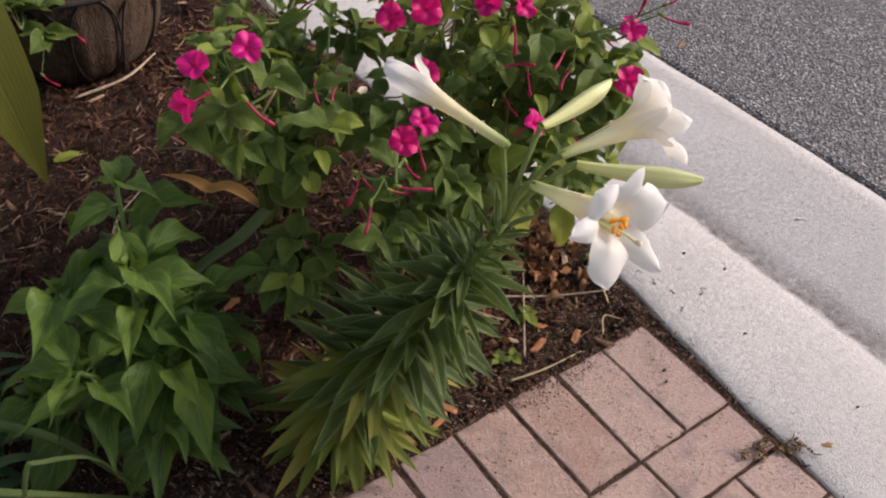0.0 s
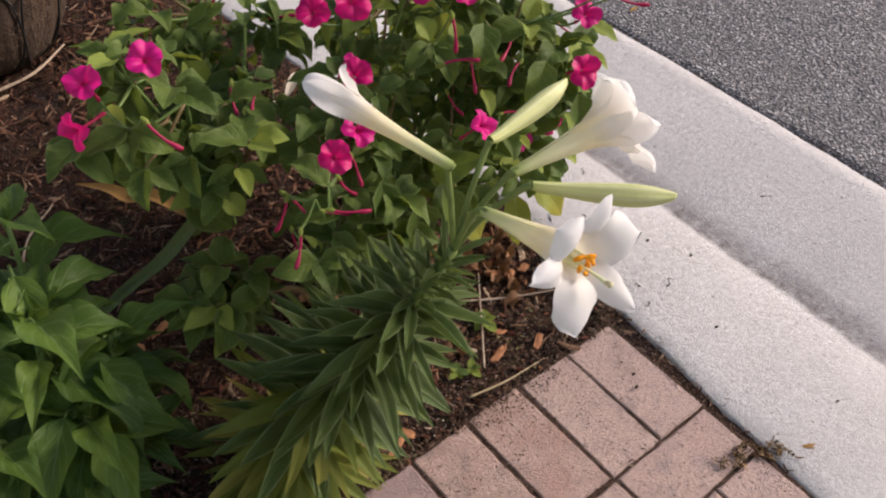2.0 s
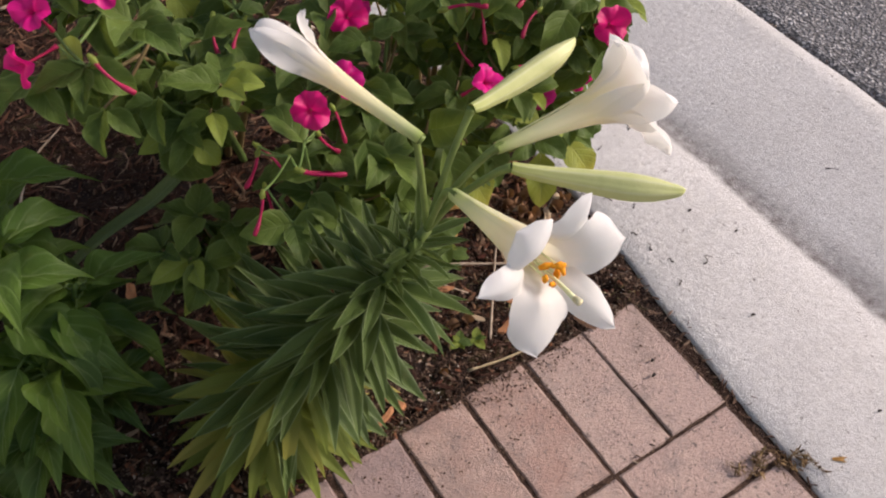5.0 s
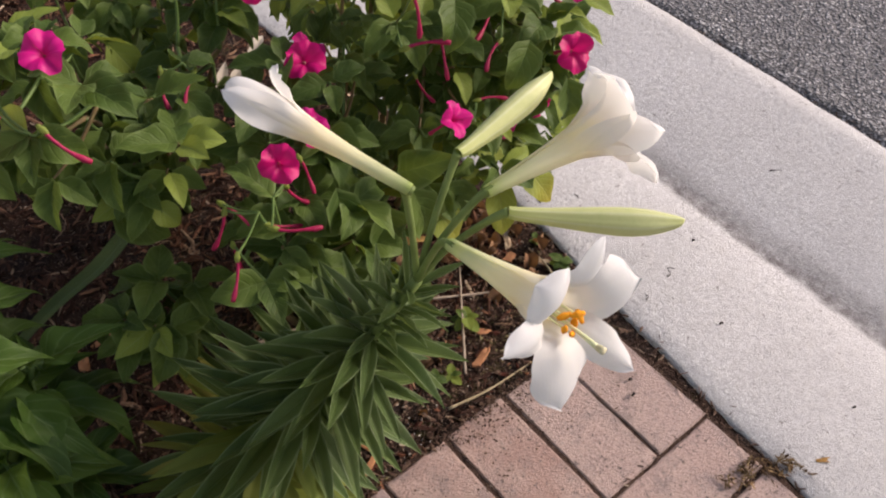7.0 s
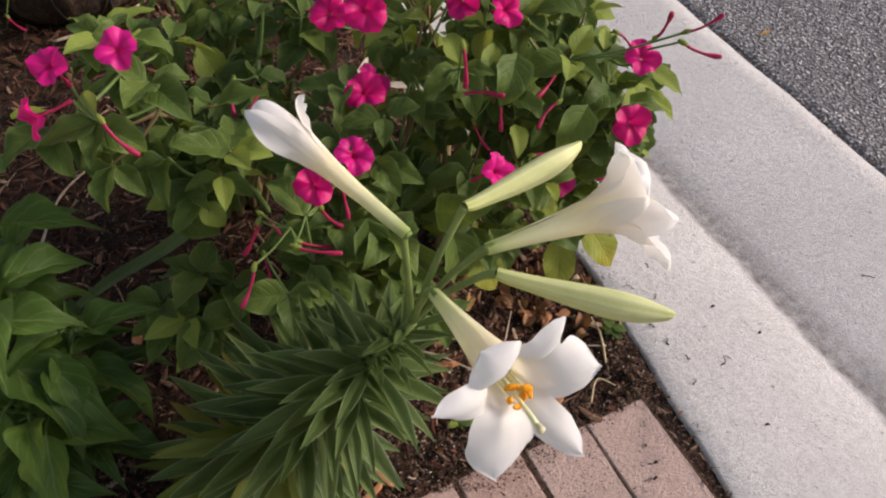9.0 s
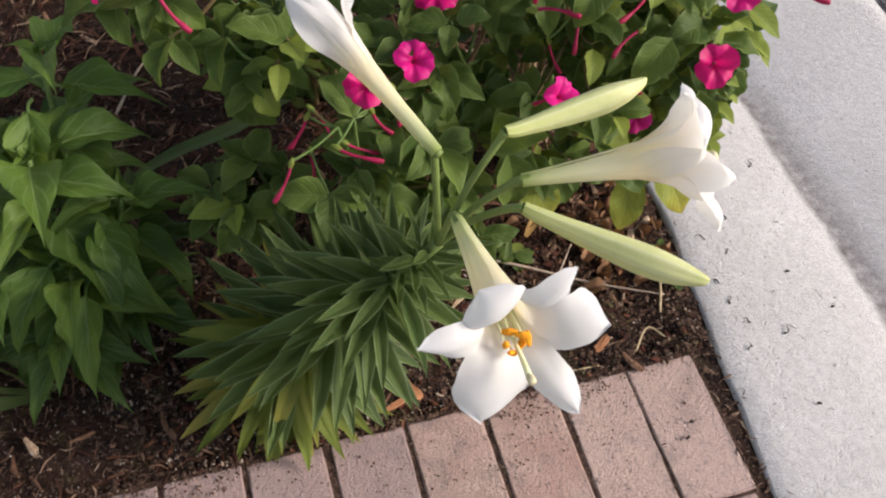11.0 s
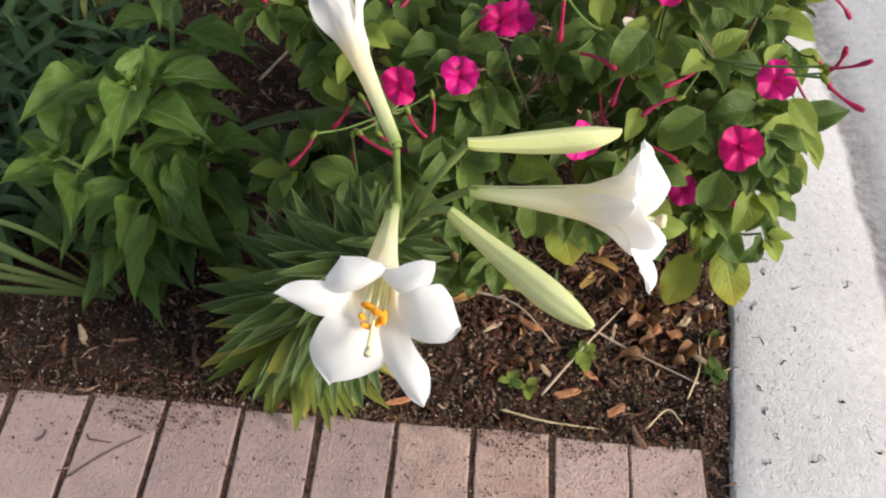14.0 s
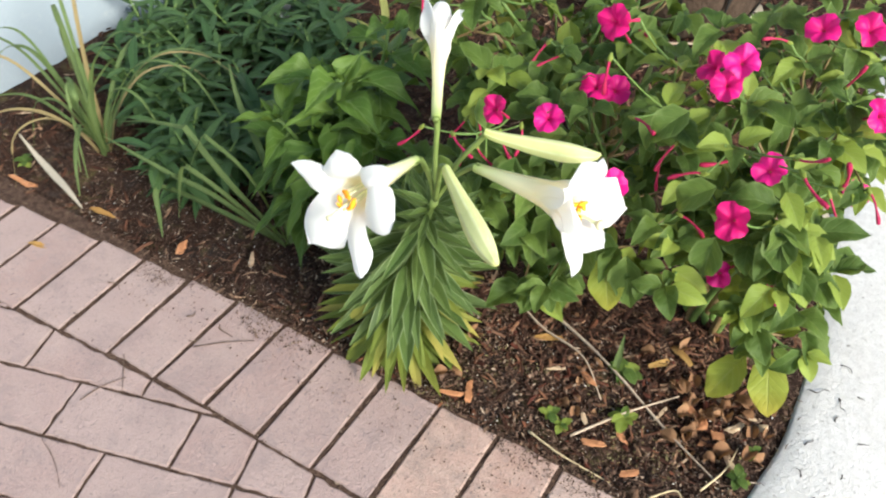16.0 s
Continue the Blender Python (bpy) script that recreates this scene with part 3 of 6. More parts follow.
BEAK = [(0, 0.0048), (0.02, 0.0055), (0.045, 0.006), (0.07, 0.0076), (0.093, 0.0102), (0.112, 0.0125), (0.128, 0.0134), (0.138, 0.0139), (0.146, 0.0162), (0.152, 0.0198), (0.155, 0.0236)]


def tepal(name, prof, half, curl, seed, wrap=False, length=1.0, skew=0.0):
    """One of a lily's six tepals, from the tube's base to its tip, round the axis +y and standing out towards +z."""
    rng = random.Random(seed)
    ph = rng.uniform(0, 6.28)
    n, nx = 40, 8
    fine = glide([(0, a * length, r) for a, r in prof], 160)
    # the tip rolls back by curl degrees
    pivot = fine[118].copy()
    for k in range(119, 161):
        ang = radians(curl) * ((k - 118) / 42) ** 1.2
        d = fine[k] - pivot
        fine[k] = pivot + Vector((0, d.y * math.cos(ang) - d.z * math.sin(ang), d.z * math.cos(ang) + d.y * math.sin(ang)))
    gone = [0.0]
    for p, q in zip(fine, fine[1:]):
        gone.append(gone[-1] + (q - p).length)
    pts = []
    for k in range(n + 1):
        want = gone[-1] * k / n
        i = max(j for j in range(160) if gone[j] <= want + 1e-9)
        pts.append(fine[i].lerp(fine[i + 1], min(1.0, (want - gone[i]) / max(1e-9, gone[i + 1] - gone[i]))))
    verts, faces, uvs = [], [], []
    for k, p in enumerate(pts):
        s = k / n
        tubew = p.z * radians(45 if wrap else 31.5)
        if wrap:
            w = tubew
        elif s < 0.45:
            w = max(tubew, 0.004)
        else:
            q = (s - 0.45) / 0.55
            top, blunt = (0.76, 0.42) if half > 0.02 else (0.60, 0.56)
            start = 0.78 if half > 0.02 else 0.66
            wide = half * (start + (1 - start) * math.sin(q / top * math.pi / 2) if q < top else max(0.0, 1 - ((q - top) / (1 - top)) ** 2.0) ** blunt)
            e = min(1.0, q / 0.26)
            w = max(tubew * (1 - e) + wide * e, 0.0005)
        t = (pts[min(k + 1, n)] - pts[max(k - 1, 0)]).normalized()
        nrm = Vector((0, -t.z, t.y))
        for j in range(nx + 1):
            u = j / nx * 2 - 1
            if s < 0.5 or wrap:
                a = u * w / max(p.z, 0.0015)
                q = Vector((p.z * math.sin(a), p.y, p.z * math.cos(a)))
            else:
                f = min(1.0, (s - 0.5) / 0.3)
                rr = max(p.z, 0.004)
                a = u * w / rr
                tubep = Vector((rr * math.sin(a), p.y, rr * math.cos(a)))
                cup = (-0.26 + (0.80 if half > 0.02 else 1.0) * max(0.0, s - 0.55) / 0.45) * w * u * u
                flat = p + Vector((u * w, 0, 0)) + nrm * (cup + 0.0030 * math.sin(s * 17 + ph + 2.2 * u) * u * u + 0.0010 * math.sin(s * 41 + ph * 2 - 3 * u) * abs(u) ** 3 - 0.0016 * (1 - abs(u)) ** 2)
                q = tubep.lerp(flat, f)
            back_turn = skew * (1 - min(1.0, max(0.0, (s - 0.40) / 0.45)) ** 1.5)
            q = Vector((q.x * math.cos(back_turn) + q.z * math.sin(back_turn), q.y, q.z * math.cos(back_turn) - q.x * math.sin(back_turn)))
            verts.append(q)
            uvs.append((j / nx, s))
    for k in range(n):
        for j in range(nx):
            a = k * (nx + 1) + j
            faces.append((a, a + 1, a + nx + 2, a + nx + 1))
    return mesh_of(name, verts, faces, M_TEPAL, uvs)


def lily_flower(parent, base, mouth, tepals, inside=True, opened=0.0):
    """A trumpet of six tepals with its stamens and pistil. tepals: for each the tip (or its turn round the axis in degrees), half width, roll of the tip."""
    base, axis = Vector(base), (Vector(mouth) - Vector(base)).normalized()
    collar = tube("flower", [base - axis * 0.003, base + axis * 0.003, base + axis * 0.008], [0.0040, 0.0045, 0.0044], M_PEDICEL, 6, 10)
    fl = part("flower", collar, parent, None, "white trumpet flower with orange anthers" if inside else "white trumpet flower not yet fully open")
    m0 = aim(base, axis, (0, 0, 1))
    back = m0.inverted()
    spin = 0.0
    # in the tube the six stand evenly round the axis; only their free ends lean
    even = []
    if isinstance(tepals[0][0], tuple):
        turns = [math.atan2((back @ Vector(q)).x, (back @ Vector(q)).z) for q, _, _ in tepals]
        order = sorted(range(6), key=lambda k: turns[k])
        mean = sum(turns[k] - n * math.pi / 3 for n, k in enumerate(order)) / 6
        even = [mean + order.index(k) * math.pi / 3 for k in range(6)]
    for i, (tip, half, roll) in enumerate(tepals):
        if isinstance(tip, tuple):
            q = back @ Vector(tip)
            turn = math.atan2(q.x, q.z)
            me = tepal("tepal", flare(q.y, math.hypot(q.x, q.z), roll, opened), half, 0, 60 + i, skew=even[i] - turn)
        else:
            turn = radians(tip)
            me = tepal("tepal", (CLOSED, LIP, BEAK)[roll], half, 0, 60 + i, not roll)
        m = m0 @ Matrix.Rotation(turn, 4, "Y") @ Matrix.Translation((0, 0.0015 if half > 0.02 else 0, -0.0010 if half > 0.02 else 0.0004))
        part("tepal", me, fl, m)
    if inside:
        for i in range(6):
            a = radians(spin + 30 + 60 * i + 9 * (i % 2))
            o = Vector((math.sin(a), 0, math.cos(a)))
            p = [o * 0.003 + Vector((0, 0.02, 0)), o * 0.005 + Vector((0, 0.07, 0)), o * 0.0075 + Vector((0, 0.125 + 0.003 * (i % 3), -0.004))]
            part("filament", tube("filament", [m0 @ q for q in p], [0.0009, 0.0008, 0.0006], M_FILAMENT, 8, 5), fl)
            c = m0 @ p[2]
            d = (m0.to_3x3() @ (o.cross(Vector((0, 1, 0))) + Vector((0, 0.5, 0.3 * (i % 3 - 1))))).normalized()
            part("anther", tube("anther", [c - d * 0.0052, c, c + d * 0.0052], [0.0014, 0.0029, 0.0014], M_ANTHER, 8, 7, 0.3), fl)
        p = [Vector((0, 0.02, 0)), Vector((0, 0.085, -0.004)), Vector((0, 0.130, -0.009)), Vector((0, 0.150, -0.013))]
        part("style", tube("style", [m0 @ q for q in p], [0.0013, 0.0012, 0.0014, 0.0022], M_FILAMENT, 10, 6), fl)
        q = m0 @ p[3]
        part("stigma", tube("stigma", [q - axis * 0.003, q + axis * 0.002, q + axis * 0.006], [0.0018, 0.0046, 0.0034], M_STIGMA, 6, 9, 0.6), fl)
    return fl


def lily_bud(parent, base, tip, fat=0.0135, sag=0.006):
    base, tip = Vector(base), Vector(tip)
    axis = tip - base
    m0 = aim(base, axis, (0, 0, 1))
    ln = axis.length
    prof = [(0, .0046), (.06, .0056), (.2, .0068), (.4, .0092), (.58, fat * 0.97), (.7, fat), (.82, fat * 0.86), (.92, fat * 0.58), (.98, fat * 0.34), (1.0, fat * 0.10)]
    pts = glide([(0, a * ln, r) for a, r in prof], 26)
    sides = 24
    verts, faces, uvs = [], [], []
    for k, p in enumerate(pts):
        for j in range(sides):
            a = 2 * math.pi * j / sides
            r = p.z * (1 + 0.055 * math.cos(3 * a) + 0.03 * math.cos(6 * a + 0.5))
            verts.append(m0 @ Vector((r * math.sin(a), p.y, r * math.cos(a) - sag * math.sin(math.pi * k / 26))))
            uvs.append((j / sides, k / 26))
    for k in range(26):
        for j in range(sides):
            a, b = k * sides + j, k * sides + (j + 1) % sides
            faces.append((a, b, b + sides, a + sides))
    faces.append(tuple(range(26 * sides, 27 * sides)))
    return part("bud", mesh_of("bud", verts, faces, M_BUD, uvs), parent, None, "closed yellow-green lily bud")


def lily():
    base = Vector((-0.565, 0.100, 0.0))
    t = thing("easter_lily", base, "tall white trumpet lily with three blooms and two buds", "lily")
    top = Vector((-0.410, -0.050, 0.470))
    spine = [base - Vector((0, 0, 0.02)), base + Vector((0.010, -0.010, 0.09)), Vector((-0.507, 0.036, 0.235)), Vector((-0.453, -0.020, 0.370)), top]
    part("stem", tube("stem", spine, [0.0085, 0.008, 0.0072, 0.006, 0.0052], M_PEDICEL, 24, 9), t)
    line = glide(spine, 200)
    n = 218
    for i in range(n):
        # a dense brush up to four fifths of the stem, a few small leaves above it
        s = 0.09 + 0.74 * (i / 190) ** 0.97 if i < 190 else 0.83 + 0.16 * (i - 190) / 28
        k = min(199, int(s * 199))
        p = line[k]
        ax = (line[k + 1] - line[k]).normalized()
        a = i * radians(137.5) + R.uniform(-0.2, 0.2)
        side = ax.orthogonal().normalized()
        out = side * math.cos(a) + ax.cross(side) * math.sin(a)
        # low leaves hang, those of the middle stand square to the stem, those of the head lean along it
        head = max(0.0, (s - 0.55) / 0.25)
        low = max(0.0, 1 - s / 0.40)
        size = ((0.154 - 0.068 * s - 0.014 * head) if i < 190 else 0.052) * R.uniform(0.84, 1.12)
        old = R.random() < 1.0 - (s - 0.20) / 0.36
        me = R.choice(LILY_OLD if old else LILY_LEAVES)
        lean = 0.06 + 0.38 * head ** 1.5 if i < 190 else 0.7
        way = out + ax * (lean + R.uniform(-0.24, 0.24)) + Vector((0, 0, -0.42 * low + R.uniform(-0.08, 0.08)))
        part("leaf", me, t, aim(p + out * 0.005, way, ax * 0.9 + Vector((0, 0, 0.2)), size, R.uniform(0.88, 1.12)), "yellowing lower leaf" if old else "")
    # stalks from the stem's head
    for pts in ([top, (-0.413, -0.046, 0.53), (-0.4145, -0.0405, 0.567), (-0.4165, -0.040, 0.5795)],
                [top, (-0.386, -0.043, 0.53), (-0.362, -0.035, 0.568), (-0.357, -0.035, 0.579)],
                [top, (-0.386, -0.055, 0.515), (-0.360, -0.062, 0.547), (-0.351, -0.065, 0.554)],
                [top, (-0.394, -0.070, 0.52), (-0.376, -0.095, 0.563), (-0.365, -0.104, 0.573)],
                [top, (-0.409, -0.064, 0.512), (-0.410, -0.078, 0.545), (-0.411, -0.090, 0.555)]):
        part("pedicel", tube("pedicel", pts, [0.0034, 0.0030, 0.0033, 0.0043], M_PEDICEL, 16, 8), t)
    lily_flower(t, (-0.411, -0.090, 0.555), (-0.410, -0.222, 0.594), [
        ((-0.475, -0.212, 0.604), 0.0135, 0.006), ((-0.4330, -0.1930, 0.626), 0.0235, 0.022), ((-0.371, -0.196, 0.631), 0.0150, 0.010),
        ((-0.350, -0.217, 0.594), 0.0255, 0.008), ((-0.371, -0.248, 0.533), 0.0140, -0.003), ((-0.438, -0.238, 0.536), 0.0265, 0.006)], opened=0.3)
    lily_flower(t, (-0.351, -0.065, 0.554), (-0.202, -0.083, 0.572), [
        ((-0.222, -0.045, 0.606), 0.0170, 0.022), ((-0.232, -0.080, 0.620), 0.0280, 0.026), ((-0.210, -0.124, 0.584), 0.0190, 0.008),
        ((-0.205, -0.127, 0.523), 0.0190, 0.018), ((-0.193, -0.085, 0.534), 0.0260, 0.004), ((-0.192, -0.040, 0.556), 0.0280, 0.008)], opened=0.3)
    lily_flower(t, (-0.414, -0.044, 0.580), (-0.486, 0.083, 0.636), [(55, 0.0085, 1), (305, 0.0135, 2), (0, 0.019, 0), (120, 0.019, 0), (180, 0.018, 0), (240, 0.019, 0), (60, 0.018, 0), (300, 0.018, 0)], False)
    lily_bud(t, (-0.357, -0.035, 0.579), (-0.233, -0.015, 0.588), 0.0107)
    lily_bud(t, (-0.365, -0.104, 0.573), (-0.256, -0.191, 0.564), 0.0114, 0.004)
    return t


lily()

# ---------------------------------------------------------------- four o'clock bushes
FOUR = [blade("four_leaf", ovate(0.33 + 0.035 * (i % 3), 0.25, 1.3), 25 + 20 * (i % 4), 0.55, 0.24, 80 + i, M_FOUR, 9, 8, lobes=0.6) for i in range(8)]
PALE = [blade("four_leaf_young", ovate(0.31 + 0.03 * (i % 3), 0.30, 1.25), 20 + 20 * (i % 3), 0.5, 0.14, 90 + i, M_FOURPALE, 8, 6, lobes=0.4) for i in range(4)]
YELL = [blade("four_leaf_yellow", ovate(0.42, 0.32), 20 + 10 * i, 0.25, 0.16, 97 + i, M_YELLOW, 9, 8, lobes=1.0) for i in range(3)]


def four_limb(seed):
    """The wide face of the flower, facing +z, with five notched lobes."""
    rng = random.Random(seed)
    rings = [(0.0014, -0.008), (0.0032, -0.0045), (0.0066, -0.0015), (0.0115, 0.0010), (0.0165, 0.0020), (0.0215, 0.0008)]
    sides = 40
    verts, faces, uvs = [], [], []
    for k, (r, z) in enumerate(rings):
        for j in range(sides):
            a = 2 * math.pi * j / sides
            lobe = 1 + 0.05 * math.sin(3 * a + 2 * seed) * (k / 5) ** 2 - (0.13 * (k / 5) ** 2) * (0.5 + 0.5 * math.cos(5 * a)) ** 3 - (0.06 * (k / 5) ** 3) * (0.5 - 0.5 * math.cos(5 * a)) ** 4 + 0.025 * (k / 5) ** 2 * math.sin(2 * a + seed)
            ruf = 0.0034 * (k / 5) ** 1.5 * math.cos(5 * a) + 0.0034 * (k / 5) ** 2 * math.sin(3 * a + seed) + 0.0012 * (k / 5) ** 2 * math.sin(13 * a + rng.uniform(-0.4, 0.4))
            verts.append((r * lobe * math.cos(a), r * lobe * math.sin(a), z + ruf))
            uvs.append((j / sides, k / 5))
    for k in range(5):
        for j in range(sides):
            a, b = k * sides + j, k * sides + (j + 1) % sides
            faces.append((a, b, b + sides, a + sides))
    return mesh_of("flower", verts, faces, M_PINK, uvs)


FACES = [four_limb(i) for i in range(7)]
TUBE_BACK = tube("flower_tube", [(0, 0, -0.0088), (0.001, 0, -0.016), (0.003, 0.001, -0.029), (0.006, 0.002, -0.040)], [0.0012, 0.0014, 0.0015, 0.0026], M_TUBE, 12, 7)
STAMENS = tube("stamen", [(0, 0, -0.008), (0.001, 0.001, 0.004), (0.004, 0.003, 0.010)], [0.0003, 0.0003, 0.0004], M_TUBE, 8, 5)
WILTED = [tube("spent_flower", [(0, 0, 0), (0, 0.014, 0.001), (0.002 * (i - 1), 0.028, -0.001), (0.003 * (i - 1), 0.038, -0.004), (0.004 * (i - 1), 0.045, -0.007)],
               [0.0022, 0.0014, 0.0015, 0.0028, 0.0022], M_TUBE, 14, 7, 0.25) for i in range(3)]
CALYX = tube("calyx", [(0, -0.004, 0), (0, 0.002, 0), (0, 0.007, 0)], [0.0015, 0.0034, 0.0020], M_FOURPALE, 6, 7)


def pink_flower(t, pos, face, size=1.0):
    pos, face = Vector(pos), Vector(face).normalized()
    side = face.orthogonal().normalized()
    m = aim(pos, side, face, size) @ Matrix.Rotation(R.uniform(0, 6.28), 4, "Z")
    fl = part("flower", R.choice(FACES), t, m, "open magenta flower")
    for name, me in (("flower_tube", TUBE_BACK), ("stamen", STAMENS)):
        o = new(name, me)
        o.parent = fl
    end = m @ Vector((0.006, 0.002, -0.041))
    return end


def spent(t, pos, d, size=1.0):
    """A spent or unopened flower: a thin pink tube."""
    m = aim(pos, d, (0, 0, 1), size) @ Matrix.Rotation(R.uniform(0, 6.28), 4, "Y")
    part("spent_flower", R.choice(WILTED), t, m, "closed thin pink flower tube")
    part("calyx", CALYX, t, aim(pos, d, (0, 0, 1), size))


def bush(name, base, label, lumps, nodes, stems, flowers, spents, seed, heroes=(), leaf=(0.026, 0.054), pale=0.36, group="four o'clock bushes"):
    """A bush: stems from its root to the lumps of its crown, twigs to nodes there, leaves in pairs at the nodes, flowers on stalks."""
    global R
    R = random.Random(seed)
    base = Vector(base)
    t = thing(name, base, label, "flowering bush", group)
    hubs = []
    for c, rad in lumps:
        c = Vector(c)
        for _ in range(stems):
            root = base + Vector((R.uniform(-.03, .03), R.uniform(-.03, .03), -0.015))
            hub = c + Vector([R.uniform(-.4, .4) * r for r in rad])
            hub.z = max(0.06, hub.z - rad[2] * 0.25)
            midp = root.lerp(hub, 0.5) + Vector((R.uniform(-.03, .03), R.uniform(-.03, .03), 0.05))
            part("stem", tube("stem", [root, root.lerp(midp, 0.5) + Vector((0, 0, .015)), midp, hub], [0.0068, 0.0055, 0.0042, 0.0028], R.choice((M_STEM, M_STEM, M_REDSTEM)), 14, 7), t)
            hubs += [hub, midp.lerp(hub, 0.5)]
    tips = []
    # blooms stand clear of the leaves before and above them
    clear = [Vector(f[0]) + Vector((0, -0.020, 0.022)) for f in flowers] + [Vector(f[0]) + Vector(f[1]) * 0.015 + Vector((0, -0.020, 0.022)) for f in spents]
    for k in range(nodes):
        c, rad = lumps[k % len(lumps)]
        c = Vector(c)
        while True:
            d = Vector((R.uniform(-1, 1), R.uniform(-1, 1), R.uniform(-1, 1)))
            if 0.35 < d.length < 1:
                break
        p = c + Vector([d[i] * rad[i] for i in range(3)])
        p.z = max(p.z, 0.035)
        out = Vector([d[i] / rad[i] for i in range(3)]).normalized()
        hub = min(hubs, key=lambda h: (h - p).length)
        part("twig", tube("twig", [hub, hub.lerp(p, 0.55) + Vector((0, 0, -.008)), p], [0.0025, 0.0019, 0.0014], R.choice((M_STEM, M_STEM, M_REDSTEM)), 7, 5), t)
        tips.append((p, out))
        a0 = R.uniform(0, 6.28)
        for q in range(R.choice((3, 4, 4, 5))):
            a = a0 + q * math.pi * 0.5 + R.uniform(-.4, .4) if q < 4 else R.uniform(0, 6.28)
            ld = Vector((math.cos(a), math.sin(a), R.uniform(-0.55, 0.35))) + out * 0.55
            size = R.uniform(*leaf) * (0.75 if q > 3 else 1.0)
            young = (q > 3 and R.random() < pale * 2) or R.random() < pale * 0.5
            up = Vector((0.0, -0.25, 1)) + out * 0.5 + Vector((R.uniform(-.35, .35), R.uniform(-.35, .35), 0))
            m = aim(p + ld.normalized() * 0.012, ld, up, size, R.uniform(0.9, 1.12))
            me = R.choice(PALE) if young else R.choice(FOUR)
            mid = p + ld.normalized() * (0.012 + size * 0.5)
            if all((mid - f).length > 0.034 for f in clear):
                part("leaf", me, t, m)
    for pos, face, size in flowers:
        end = pink_flower(t, pos, face, size)
        behind = [q for q in tips if (q[0] - Vector(pos)).dot(Vector(face)) < -0.015] or tips
        tip = min(behind, key=lambda q: (q[0] - end).length)[0]
        part("stalk", tube("stalk", [tip, tip.lerp(end, 0.6) + Vector((0, 0, -.006)), end], [0.0016, 0.0014, 0.0018], M_STEM, 8, 5), t)
    for pos, d in spents:
        spent(t, pos, d, R.uniform(0.85, 1.1))
        pos = Vector(pos)
        tip = min(tips, key=lambda q: (q[0] - pos).length)[0]
        part("stalk", tube("stalk", [tip, tip.lerp(pos, 0.5) + Vector((0, 0, -.004)), pos], [0.0014, 0.0012, 0.0014], M_STEM, 8, 5), t)
    for pos, ld, up, size, kindm in heroes:
        me = R.choice({"y": YELL, "p": PALE}.get(kindm, FOUR))
        part("leaf", me, t, aim(pos, ld, up, size), "yellowing heart-shaped leaf" if kindm == "y" else "")
    return t


bush("four_o_clock_bush", (-0.40, 0.60, 0.0), "leafy green bush with magenta trumpet flowers on mulch",
     [((-0.55, 0.33, 0.50), (0.10, 0.10, 0.08)), ((-0.48, 0.40, 0.44), (0.10, 0.12, 0.10)), ((-0.46, 0.50, 0.42), (0.09, 0.10, 0.10)), ((-0.50, 0.27, 0.44), (0.06, 0.06, 0.06)), ((-0.37, 0.56, 0.46), (0.08, 0.10, 0.08)), ((-0.385, 0.39, 0.46), (0.06, 0.06, 0.09))],
     84, 3,
     [((-0.565, 0.280, 0.585), (-0.2, -0.4, 0.9), 1.0), ((-0.628, 0.301, 0.570), (-0.4, -0.35, 0.8), 0.95), ((-0.657, 0.278, 0.533), (-0.95, -0.3, 0.15), 1.0)],
     [((-0.600, 0.225, 0.555), (0.25, -0.5, -0.45)), ((-0.45, 0.33, 0.48), (-0.3, -0.5, -0.5)), ((-0.42, 0.312, 0.476), (-0.5, -0.3, -0.3)), ((-0.36, 0.40, 0.50), (0.8, -0.3, 0.1)), ((-0.40, 0.47, 0.50), (0.5, -0.2, 0.5))],
     21, [((-0.570, 0.291, 0.455), (0.05, -0.3, -0.9), (-0.2, -0.9, 0.3), 0.068, "g"), ((-0.602, 0.312, 0.455), (-0.1, -0.3, -0.9), (-0.3, -0.9, 0.3), 0.064, "g"),
          ((-0.462, 0.429, 0.453), (0.3, -0.4, -0.7), (0, -0.8, 0.5), 0.06, "p"), ((-0.43, 0.36, 0.42), (0.1, -0.4, -0.8), (0, -0.9, 0.4), 0.075, "g")], pale=0.22)
